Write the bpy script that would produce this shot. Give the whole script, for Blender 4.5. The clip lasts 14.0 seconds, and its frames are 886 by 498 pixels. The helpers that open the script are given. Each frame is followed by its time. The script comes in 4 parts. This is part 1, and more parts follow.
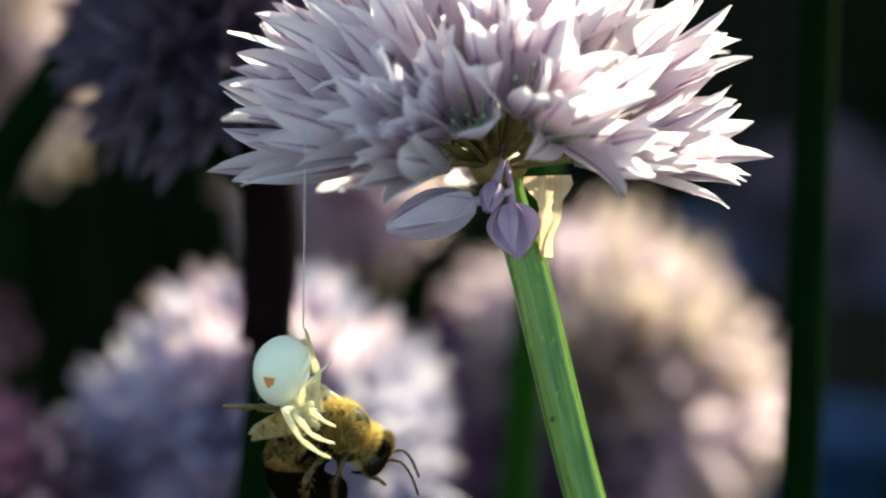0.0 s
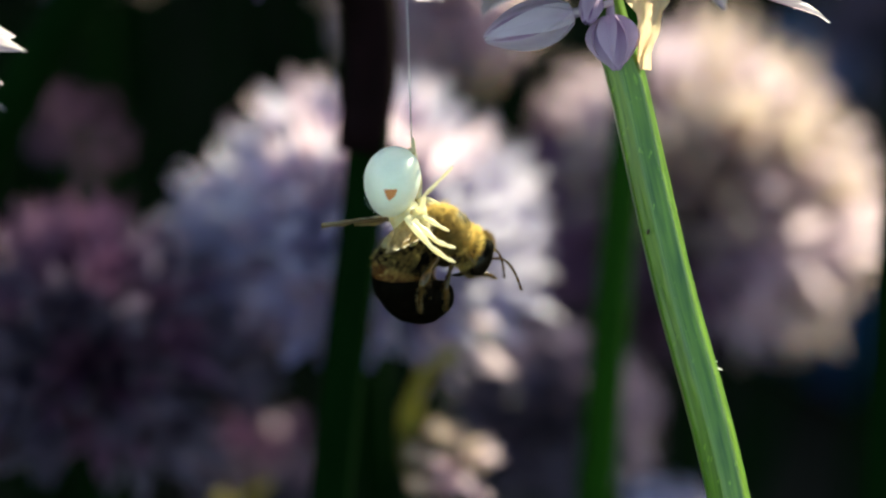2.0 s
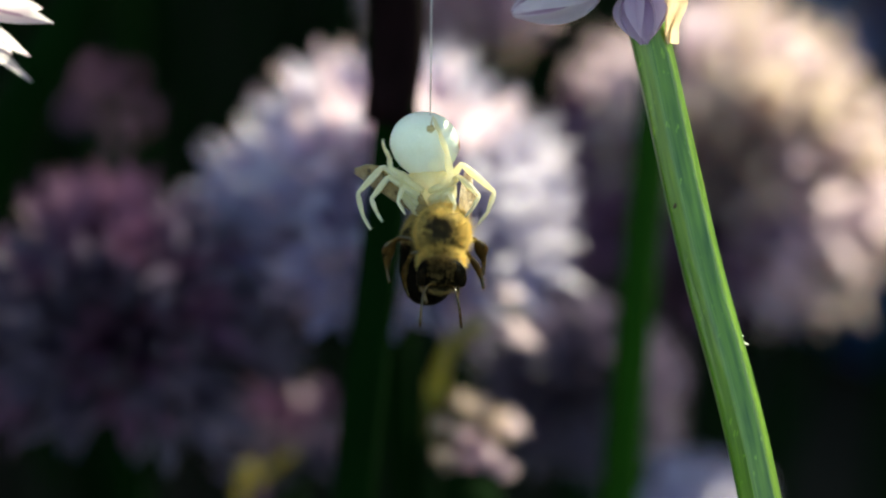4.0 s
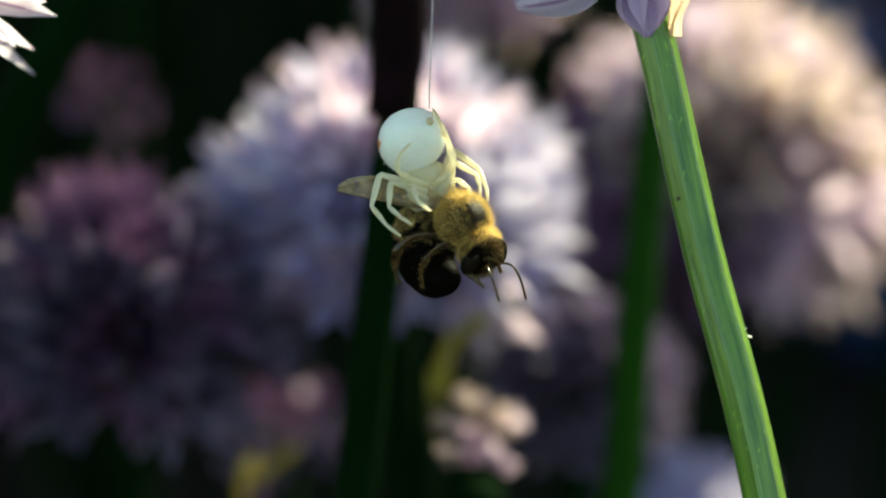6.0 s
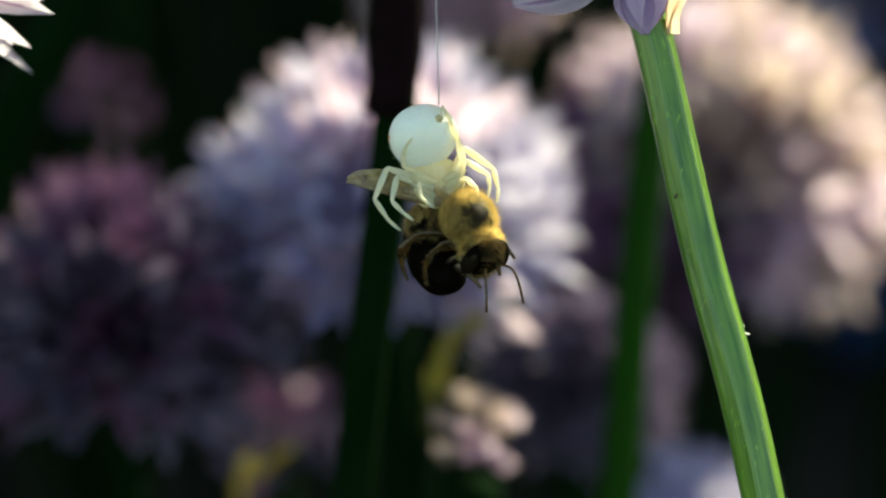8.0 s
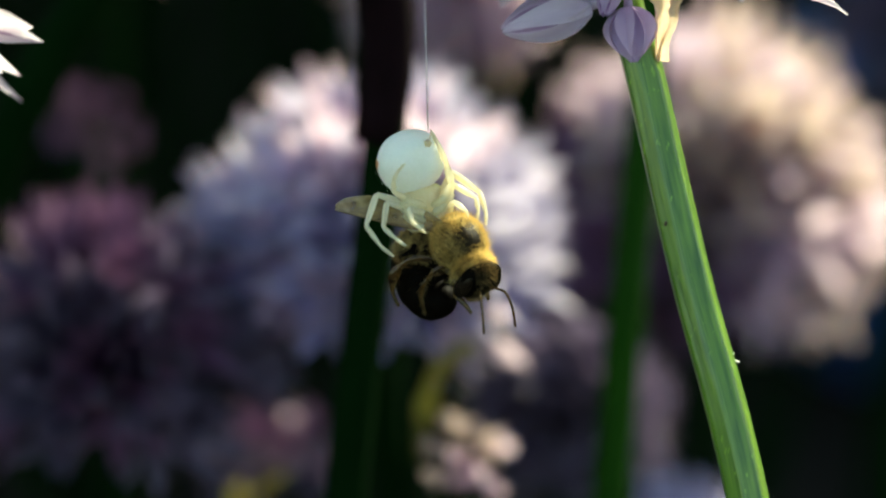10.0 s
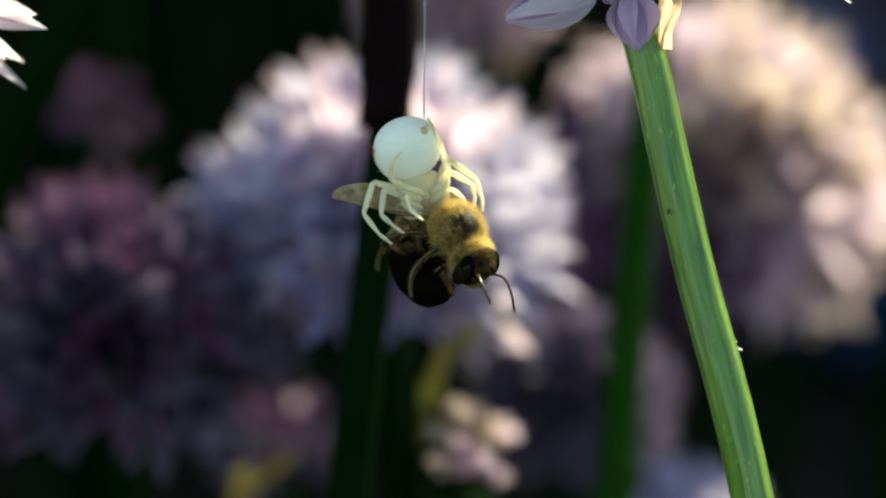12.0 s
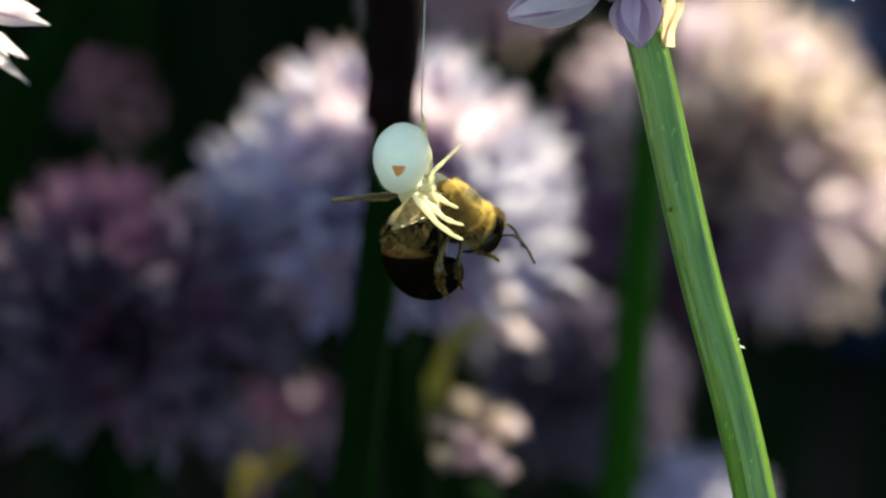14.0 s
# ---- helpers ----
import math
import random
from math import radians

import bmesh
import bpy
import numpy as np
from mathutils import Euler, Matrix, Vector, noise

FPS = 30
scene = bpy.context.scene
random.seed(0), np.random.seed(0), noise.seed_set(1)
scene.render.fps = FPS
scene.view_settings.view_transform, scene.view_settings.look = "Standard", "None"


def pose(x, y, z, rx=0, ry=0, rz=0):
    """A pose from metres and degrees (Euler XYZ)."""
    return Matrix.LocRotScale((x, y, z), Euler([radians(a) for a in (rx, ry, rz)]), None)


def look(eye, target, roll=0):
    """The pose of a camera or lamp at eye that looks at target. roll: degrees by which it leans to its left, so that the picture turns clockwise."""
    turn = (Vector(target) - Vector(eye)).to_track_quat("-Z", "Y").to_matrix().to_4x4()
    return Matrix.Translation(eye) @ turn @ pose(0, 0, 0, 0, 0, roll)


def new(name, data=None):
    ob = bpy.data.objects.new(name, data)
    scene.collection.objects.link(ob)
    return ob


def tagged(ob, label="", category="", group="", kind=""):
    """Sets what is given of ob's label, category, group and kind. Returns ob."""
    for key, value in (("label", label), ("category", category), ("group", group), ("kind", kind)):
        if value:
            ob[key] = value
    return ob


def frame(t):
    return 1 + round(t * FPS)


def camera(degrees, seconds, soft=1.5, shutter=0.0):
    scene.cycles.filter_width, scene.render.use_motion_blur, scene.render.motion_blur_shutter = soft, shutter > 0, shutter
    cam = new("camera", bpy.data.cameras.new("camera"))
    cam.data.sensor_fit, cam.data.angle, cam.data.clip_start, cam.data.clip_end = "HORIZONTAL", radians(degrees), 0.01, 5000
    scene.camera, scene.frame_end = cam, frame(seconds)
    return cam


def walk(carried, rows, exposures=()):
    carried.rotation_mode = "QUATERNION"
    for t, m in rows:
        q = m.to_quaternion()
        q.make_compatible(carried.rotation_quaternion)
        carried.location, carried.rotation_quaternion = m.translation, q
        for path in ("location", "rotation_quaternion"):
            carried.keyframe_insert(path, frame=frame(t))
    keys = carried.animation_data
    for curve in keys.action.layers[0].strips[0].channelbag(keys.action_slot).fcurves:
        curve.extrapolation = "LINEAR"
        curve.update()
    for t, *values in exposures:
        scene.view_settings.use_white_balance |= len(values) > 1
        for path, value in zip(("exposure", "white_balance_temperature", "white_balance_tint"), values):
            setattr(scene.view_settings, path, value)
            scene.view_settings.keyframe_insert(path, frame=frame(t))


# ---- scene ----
cam = camera(14, 14.0, soft=2.1)
# a macro lens, held by hand: sharp on the spider and the flower that it hangs from
cam.data.dof.use_dof = True
cam.data.dof.focus_distance = 0.3160
cam.data.dof.aperture_fstop = 15.5
cam.data.dof.aperture_blades = 0
walk(cam, [
    (0.0, pose(0.00016, -0.28965, 0.43438, 68.623, 0, -2.162)),
    (0.5, pose(0.00031, -0.28965, 0.43438, 67.970, 0, -1.539)),
    (1.0, pose(0.00031, -0.28932, 0.43508, 67.365, 0, -1.591)),
    (1.5, pose(0.00062, -0.28938, 0.43494, 66.320, 0, -0.867)),
    (2.0, pose(0.00031, -0.28932, 0.43508, 65.480, 0, -0.461)),
    (2.5, pose(0.00031, -0.28919, 0.43536, 65.094, 0, -0.039)),
    (3.0, pose(0.00062, -0.28873, 0.43635, 64.878, 0, 0.027)),
    (5.5, pose(0.00000, -0.28958, 0.43452, 65.036, 0, 0.002)),
    (6.0, pose(0.00000, -0.28938, 0.43494, 64.970, 0, -0.002)),
    (6.5, pose(0.00031, -0.28919, 0.43536, 64.909, 0, 0.020)),
    (7.0, pose(0.00000, -0.28938, 0.43494, 65.001, 0, 0.007)),
    (7.5, pose(-0.00031, -0.28932, 0.43508, 64.937, 0, -0.102)),
    (8.0, pose(-0.00031, -0.28945, 0.43480, 64.961, 0, -0.102)),
    (8.5, pose(0.00031, -0.28932, 0.43508, 65.102, 0, -0.235)),
    (8.7, pose(0.00031, -0.28945, 0.43480, 65.154, 0, -0.118)),
    (10.8, pose(-0.00062, -0.28938, 0.43494, 65.439, 0, -0.369)),
    (11.0, pose(-0.00047, -0.28948, 0.43473, 65.442, 0, -0.370)),
    (11.5, pose(0.00109, -0.28896, 0.43586, 65.200, 0, -0.070)),
    (12.0, pose(0.00062, -0.28915, 0.43543, 65.078, 0, -0.049)),
    (12.5, pose(0.00070, -0.28906, 0.43565, 64.938, 0, 0.060)),
    (13.0, pose(0.00078, -0.28886, 0.43607, 64.906, 0, 0.144)),
    (13.5, pose(-0.00062, -0.28925, 0.43522, 64.973, 0, -0.106)),
    (14.0, pose(0.00171, -0.28846, 0.43691, 64.741, 0, 0.210)),
], exposures=[(0.0, 1.50, 7700, -14), (14.0, 1.50, 7700, -14)])

# ---- world and sun ----
SUN_DIR = Vector((0.56, 0.70, 0.46)).normalized()
world = bpy.data.worlds.new("sky")
scene.world = world
world.use_nodes = True
wn = world.node_tree
sky = wn.nodes.new("ShaderNodeTexSky")
sky.sky_type = "NISHITA"
sky.sun_disc = False
sky.sun_elevation = math.asin(SUN_DIR.z)
sky.sun_rotation = math.atan2(SUN_DIR.x, SUN_DIR.y)
wn.nodes["Background"].inputs["Strength"].default_value = 0.15
wn.links.new(sky.outputs[0], wn.nodes["Background"].inputs["Color"])
sun = new("sun", bpy.data.lights.new("sun", "SUN"))
sun.data.energy = 5.0
sun.data.angle = radians(0.5)
sun.data.color = (1.0, 0.95, 0.86)
sun.matrix_world = look(SUN_DIR * 3, (0, 0, 0))

# ---- materials ----


def ramp(nt, fac, stops):
    n = nt.nodes.new("ShaderNodeValToRGB")
    els = n.color_ramp.elements
    while len(els) < len(stops):
        els.new(0.5)
    for e, (p, c) in zip(els, stops):
        e.position = p
        e.color = (*c, 1)
    nt.links.new(fac, n.inputs[0])
    return n.outputs[0]


def noise_tex(nt, scale, detail=4.0, stretch=(1, 1, 1), coord="Object"):
    tc = nt.nodes.new("ShaderNodeTexCoord")
    mp = nt.nodes.new("ShaderNodeMapping")
    mp.inputs["Scale"].default_value = stretch
    nt.links.new(tc.outputs[coord], mp.inputs[0])
    n = nt.nodes.new("ShaderNodeTexNoise")
    n.inputs["Scale"].default_value = scale
    n.inputs["Detail"].default_value = detail
    nt.links.new(mp.outputs[0], n.inputs["Vector"])
    return n.outputs["Fac"]


def mixed(nt, fac, a, b, blend="MIX"):
    n = nt.nodes.new("ShaderNodeMix")
    n.data_type = "RGBA"
    n.blend_type = blend
    for sock, val in ((n.inputs[0], fac), (n.inputs[6], a), (n.inputs[7], b)):
        if isinstance(val, bpy.types.NodeSocket):
            nt.links.new(val, sock)
        elif isinstance(val, (int, float)):
            sock.default_value = val
        else:
            sock.default_value = (*val, 1)
    return n.outputs[2]


def calc(nt, op, a, b=0.0, c=None):
    n = nt.nodes.new("ShaderNodeMath")
    n.operation = op
    for sock, val in zip(n.inputs, (a, b, c)):
        if val is None:
            continue
        if isinstance(val, bpy.types.NodeSocket):
            nt.links.new(val, sock)
        else:
            sock.default_value = val
    return n.outputs[0]


def uv_of(nt):
    n = nt.nodes.new("ShaderNodeUVMap")
    s = nt.nodes.new("ShaderNodeSeparateXYZ")
    nt.links.new(n.outputs[0], s.inputs[0])
    return s.outputs[0], s.outputs[1]


def blank(name):
    m = bpy.data.materials.new(name)
    m.use_nodes = True
    return m, m.node_tree, m.node_tree.nodes["Principled BSDF"]


def simple(name, dark, light, scale, rough=0.5, metal=0.0, bump=0.0, spec=0.5, sss=0.0, stretch=(1, 1, 1), through_light=0.0, coat=0.0):
    """A surface that varies between two colours by noise of a real size."""
    m, nt, p = blank(name)
    big = noise_tex(nt, scale, 3.0, stretch)
    fine = noise_tex(nt, scale * 6.3, 5.0, stretch)
    both = calc(nt, "MULTIPLY_ADD", fine, 0.45, calc(nt, "MULTIPLY", big, 0.55))
    col = ramp(nt, both, [(0.32, dark), (0.68, light)])
    nt.links.new(col, p.inputs["Base Color"])
    p.inputs["Roughness"].default_value = rough
    p.inputs["Metallic"].default_value = metal
    p.inputs["Specular IOR Level"].default_value = spec
    p.inputs["Coat Weight"].default_value = coat
    if sss:
        p.inputs["Subsurface Weight"].default_value = sss
        p.inputs["Subsurface Radius"].default_value = (1.0, 0.82, 0.5)
        p.inputs["Subsurface Scale"].default_value = 0.0032
    if bump:
        b = nt.nodes.new("ShaderNodeBump")
        b.inputs["Strength"].default_value = bump
        b.inputs["Distance"].default_value = 0.0001
        nt.links.new(fine, b.inputs["Height"])
        nt.links.new(b.outputs[0], p.inputs["Normal"])
    if through_light:
        glow_through(nt, p, col, through_light)
    return m


def glow_through(nt, p, col, share):
    tr = nt.nodes.new("ShaderNodeBsdfTranslucent")  # thin tissue passes light on
    if isinstance(col, tuple):
        tr.inputs["Color"].default_value = (*col, 1)
    else:
        nt.links.new(col, tr.inputs["Color"])
    mx = nt.nodes.new("ShaderNodeMixShader")
    mx.inputs[0].default_value = share
    nt.links.new(p.outputs[0], mx.inputs[1])
    nt.links.new(tr.outputs[0], mx.inputs[2])
    nt.links.new(mx.outputs[0], nt.nodes["Material Output"].inputs["Surface"])


def petal_material(name, base, edge, rib, share=0.72, passing=None):
    """Thin tepal: a darker rib along the middle, fine veins, paler towards the edge and tip; passing: the colour of light that comes through it."""
    m, nt, p = blank(name)
    u, v = uv_of(nt)
    away = calc(nt, "ABSOLUTE", calc(nt, "SUBTRACT", u, 0.5))
    info = nt.nodes.new("ShaderNodeObjectInfo")
    blotch = noise_tex(nt, 420.0, 3.0)
    streak = noise_tex(nt, 900.0, 3.0, (1, 1, 0.12))
    body = mixed(nt, calc(nt, "MULTIPLY", away, 1.8), base, edge)
    body = mixed(nt, calc(nt, "MULTIPLY", calc(nt, "SUBTRACT", streak, 0.38), 0.6), body, rib)
    body = mixed(nt, calc(nt, "MULTIPLY", calc(nt, "SUBTRACT", blotch, 0.4), 0.5), body, edge)
    line = ramp(nt, away, [(0.0, (1, 1, 1)), (0.045, (0.75, 0.75, 0.75)), (0.085, (0, 0, 0))])
    fade = ramp(nt, v, [(0.05, (0.35, 0.35, 0.35)), (0.3, (0.8, 0.8, 0.8)), (0.8, (0.75, 0.75, 0.75)), (0.97, (0.1, 0.1, 0.1))])
    body = mixed(nt, calc(nt, "MULTIPLY", line, fade), body, rib)
    tint = mixed(nt, info.outputs["Random"], (0.92, 0.90, 0.94), (1.0, 0.98, 1.0))
    body = mixed(nt, 1.0, body, tint, "MULTIPLY")
    nt.links.new(body, p.inputs["Base Color"])
    p.inputs["Roughness"].default_value = 0.5
    p.inputs["Specular IOR Level"].default_value = 0.18
    b = nt.nodes.new("ShaderNodeBump")
    b.inputs["Strength"].default_value = 0.35
    b.inputs["Distance"].default_value = 0.0001
    nt.links.new(streak, b.inputs["Height"])
    nt.links.new(b.outputs[0], p.inputs["Normal"])
    glow_through(nt, p, mixed(nt, calc(nt, "MULTIPLY", line, 0.8), passing, rib) if passing else body, share)
    return m


def stem_material(name, dark, light, share=0.0, rough=0.42, spec=0.45):
    """Waxy green scape: fine lines along it, pale flecks, a few dark scars."""
    m, nt, p = blank(name)
    u, v = uv_of(nt)
    comb = nt.nodes.new("ShaderNodeCombineXYZ")
    nt.links.new(calc(nt, "MULTIPLY", u, 46.0), comb.inputs[0])
    nt.links.new(calc(nt, "MULTIPLY", v, 1.3), comb.inputs[1])
    lines = nt.nodes.new("ShaderNodeTexNoise")
    lines.inputs["Scale"].default_value = 1.0
    lines.inputs["Detail"].default_value = 5.0
    nt.links.new(comb.outputs[0], lines.inputs["Vector"])
    blotch = noise_tex(nt, 260.0, 4.0, (1, 1, 0.10))
    fleck = noise_tex(nt, 1500.0, 2.0, (1, 1, 0.35))
    col = ramp(nt, calc(nt, "MULTIPLY_ADD", blotch, 0.3, calc(nt, "MULTIPLY", lines.outputs["Fac"], 0.7)), [(0.32, dark), (0.68, light)])
    pale = tuple(c * 1.7 for c in light)
    col = mixed(nt, ramp(nt, fleck, [(0.66, (0, 0, 0)), (0.74, (0.6, 0.6, 0.6))]), col, pale)
    nt.links.new(col, p.inputs["Base Color"])
    p.inputs["Roughness"].default_value = rough
    p.inputs["Specular IOR Level"].default_value = spec
    b = nt.nodes.new("ShaderNodeBump")
    b.inputs["Strength"].default_value = 0.5
    b.inputs["Distance"].default_value = 0.00012
    nt.links.new(lines.outputs["Fac"], b.inputs["Height"])
    nt.links.new(b.outputs[0], p.inputs["Normal"])
    if share:
        p.inputs["Sheen Weight"].default_value = 0.06  # a waxy bloom
        p.inputs["Sheen Roughness"].default_value = 0.4
        p.inputs["Subsurface Weight"].default_value = share
        p.inputs["Subsurface Radius"].default_value = (0.5, 1.0, 0.2)
        p.inputs["Subsurface Scale"].default_value = 0.004
    return m


def tip_yellowed(name, start):
    """A green leaf that has withered to yellow beyond a length from its foot, in centimetres."""
    m, nt, p = blank(name)
    u, v = uv_of(nt)
    patch = noise_tex(nt, 180.0, 4.0)
    far = calc(nt, "MULTIPLY_ADD", patch, 1.2, calc(nt, "SUBTRACT", v, start))
    grade = nt.nodes.new("ShaderNodeClamp")
    nt.links.new(calc(nt, "MULTIPLY", far, 1.2), grade.inputs[0])
    green = ramp(nt, patch, [(0.35, (0.002, 0.010, 0.001)), (0.65, (0.008, 0.024, 0.003))])
    yellow = ramp(nt, patch, [(0.35, (0.20, 0.17, 0.02)), (0.65, (0.40, 0.30, 0.05))])
    col = mixed(nt, grade.outputs[0], green, yellow)
    nt.links.new(col, p.inputs["Base Color"])
    p.inputs["Roughness"].default_value = 0.55
    p.inputs["Specular IOR Level"].default_value = 0.2
    glow_through(nt, p, col, 0.4)
    return m


PETAL = petal_material("lilac_petal", (0.55, 0.43, 0.53), (0.66, 0.58, 0.64), (0.28, 0.11, 0.27), 0.60, (0.91, 0.815, 0.87))
PETAL_YOUNG = petal_material("young_petal", (0.72, 0.58, 0.76), (0.86, 0.77, 0.88), (0.30, 0.14, 0.33), 0.5)
PETAL_FADED = petal_material("faded_petal", (0.34, 0.23, 0.24), (0.60, 0.46, 0.38), (0.14, 0.07, 0.09), 0.36, (0.76, 0.58, 0.50))
# violet, far and pink petals: shade within the clump put into the reflected colour
PETAL_VIOLET_SHADED = petal_material("shaded_violet_petal", (0.064, 0.045, 0.086), (0.19, 0.15, 0.22), (0.06, 0.02, 0.06), 0.35)
PETAL_FAR = petal_material("pale_violet_petal", (0.14, 0.12, 0.28), (0.38, 0.33, 0.54), (0.11, 0.06, 0.19), 0.34, (0.88, 0.80, 0.95))
PETAL_ROSE = petal_material("rose_petal", (0.30, 0.18, 0.28), (0.56, 0.42, 0.52), (0.20, 0.09, 0.18), 0.5, (0.91, 0.70, 0.81))
PETAL_PINK_SHADED = petal_material("shaded_pink_petal", (0.085, 0.032, 0.080), (0.19, 0.095, 0.17), (0.10, 0.03, 0.08), 0.15)
BUD = petal_material("bud_skin", (0.50, 0.32, 0.58), (0.68, 0.52, 0.72), (0.20, 0.07, 0.25), 0.4)
STEM = stem_material("scape_green", (0.020, 0.070, 0.002), (0.150, 0.250, 0.022), 0.06, 0.30, 0.6)
STEM_FAR = stem_material("leaf_green", (0.004, 0.020, 0.001), (0.011, 0.042, 0.002), 0.0, 0.65, 0.04)
# darker copy of the leaf green, with deep shade put into its colour
LEAF_SHADED = stem_material("shaded_leaf_green", (0.0008, 0.005, 0.0008), (0.0026, 0.011, 0.002), 0.0, 0.85, 0.015)
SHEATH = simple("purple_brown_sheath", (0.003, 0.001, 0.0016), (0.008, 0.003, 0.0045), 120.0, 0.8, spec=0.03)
SCAR = simple("brown_scar", (0.02, 0.015, 0.006), (0.07, 0.05, 0.02), 2500.0, 0.8)
PEDICEL = simple("pedicel_green", (0.09, 0.08, 0.024), (0.27, 0.20, 0.07), 500.0, 0.5, through_light=0.2)
OVARY = simple("ovary_green", (0.30, 0.38, 0.20), (0.52, 0.58, 0.36), 900.0, 0.5)
HUSK = simple("papery_husk", (0.80, 0.46, 0.28), (0.94, 0.76, 0.58), 380.0, 0.6, bump=0.5, stretch=(1, 1, 0.3), through_light=0.6)
HUSK_DRY = simple("dry_bract", (0.16, 0.09, 0.035), (0.42, 0.28, 0.10), 500.0, 0.55, bump=0.5, through_light=0.25)
SOIL = simple("dark_soil", (0.007, 0.006, 0.005), (0.020, 0.016, 0.012), 60.0, 0.95, bump=1.0, spec=0.03)
SPIDER_SKIN = simple("white_abdomen_skin", (0.89, 0.88, 0.81), (0.97, 0.96, 0.90), 700.0, 0.28, bump=0.6, sss=0.25, through_light=0.30)
SPIDER_LEG = simple("ivory_leg_skin", (0.87, 0.78, 0.55), (0.97, 0.91, 0.74), 900.0, 0.3, sss=0.3, through_light=0.6)
SPIDER_CHEST = simple("pale_yellow_chest_skin", (0.82, 0.73, 0.46), (0.96, 0.91, 0.70), 1100.0, 0.32, bump=0.6, sss=0.35, through_light=0.6)
SPIDER_SPOT = simple("orange_spot", (0.58, 0.16, 0.05), (0.72, 0.27, 0.10), 2500.0, 0.5)
SPIDER_BROWN = simple("brown_spinneret", (0.50, 0.36, 0.18), (0.70, 0.56, 0.34), 2500.0, 0.5)
SILK = simple("silk", (0.88, 0.82, 0.82), (0.95, 0.92, 0.92), 4000.0, 0.3, through_light=0.75)
WALL = simple("grey_render", (0.16, 0.15, 0.13), (0.30, 0.28, 0.25), 8.0, 0.9, bump=1.0)
POT_GLAZE = simple("blue_glaze", (0.012, 0.035, 0.12), (0.03, 0.075, 0.22), 25.0, 0.4)
BEE_BLACK = simple("bee_cuticle", (0.0012, 0.0009, 0.0006), (0.004, 0.0026, 0.0016), 1100.0, 0.55, bump=0.4, spec=0.012)
BEE_AMBER = simple("amber_band", (0.025, 0.008, 0.002), (0.12, 0.040, 0.007), 900.0, 0.5, bump=0.3, spec=0.1, through_light=0.1)
BEE_BROWN = simple("bee_thorax_cuticle", (0.006, 0.004, 0.002), (0.028, 0.016, 0.006), 700.0, 0.5, bump=0.6, spec=0.06)
BEE_LEG = simple("bee_leg_cuticle", (0.007, 0.004, 0.002), (0.14, 0.066, 0.016), 1300.0, 0.22, spec=0.5, through_light=0.3)
BEE_EYE = simple("bee_eye", (0.004, 0.003, 0.002), (0.012, 0.007, 0.004), 1500.0, 0.26, spec=0.14)
BEE_FUR = simple("golden_fur", (0.48, 0.29, 0.065), (0.93, 0.70, 0.28), 900.0, 0.5, through_light=0.7)
BEE_FUR_DARK = simple("brown_fur", (0.12, 0.07, 0.022), (0.34, 0.21, 0.07), 900.0, 0.6, through_light=0.3)
BEE_FUR_BASE = simple("tawny_fur", (0.24, 0.135, 0.032), (0.72, 0.50, 0.18), 500.0, 0.5, through_light=0.6)
WING_VEIN = simple("wing_vein", (0.07, 0.04, 0.015), (0.18, 0.10, 0.04), 900.0, 0.4)


def wing_material():
    m, nt, p = blank("wing_membrane")
    grain = noise_tex(nt, 1200.0, 4.0)
    col = ramp(nt, grain, [(0.35, (0.20, 0.12, 0.045)), (0.7, (0.50, 0.35, 0.17))])
    nt.links.new(col, p.inputs["Base Color"])
    p.inputs["Roughness"].default_value = 0.28
    p.inputs["Specular IOR Level"].default_value = 0.5
    clear = nt.nodes.new("ShaderNodeBsdfTransparent")
    clear.inputs["Color"].default_value = (0.92, 0.84, 0.72, 1)
    mx = nt.nodes.new("ShaderNodeMixShader")
    mx.inputs[0].default_value = 0.6
    nt.links.new(clear.outputs[0], mx.inputs[1])
    nt.links.new(p.outputs[0], mx.inputs[2])
    nt.links.new(mx.outputs[0], nt.nodes["Material Output"].inputs["Surface"])
    b = nt.nodes.new("ShaderNodeBump")
    b.inputs["Strength"].default_value = 0.6
    b.inputs["Distance"].default_value = 0.0001
    nt.links.new(grain, b.inputs["Height"])
    nt.links.new(b.outputs[0], p.inputs["Normal"])
    return m


WING = wing_material()

# ---- mesh helpers; lengths in millimetres inside shapes ----
MM = 0.001


def mesh_of(name, bm, *mats, smooth=True):
    me = bpy.data.meshes.new(name)
    bm.to_mesh(me)
    bm.free()
    for mt in mats:
        me.materials.append(mt)
    if smooth:
        for poly in me.polygons:
            poly.use_smooth = True
    return me


def part(name, bm, material, parent, label="", m=None, smooth=True):
    """One mesh object under a thing or a part. bm: a bmesh, or a mesh that alike parts share."""
    me = bm if isinstance(bm, bpy.types.Mesh) else mesh_of(name, bm, material, smooth=smooth)
    ob = new(name, me)
    ob.parent = parent
    if m is not None:
        ob.matrix_basis = m
    return tagged(ob, label)


def thing(name, m, label, category, group="", kind=""):
    ob = new(name)
    ob.empty_display_size = 0.002
    ob.matrix_basis = m
    return tagged(ob, label, category, group, kind)


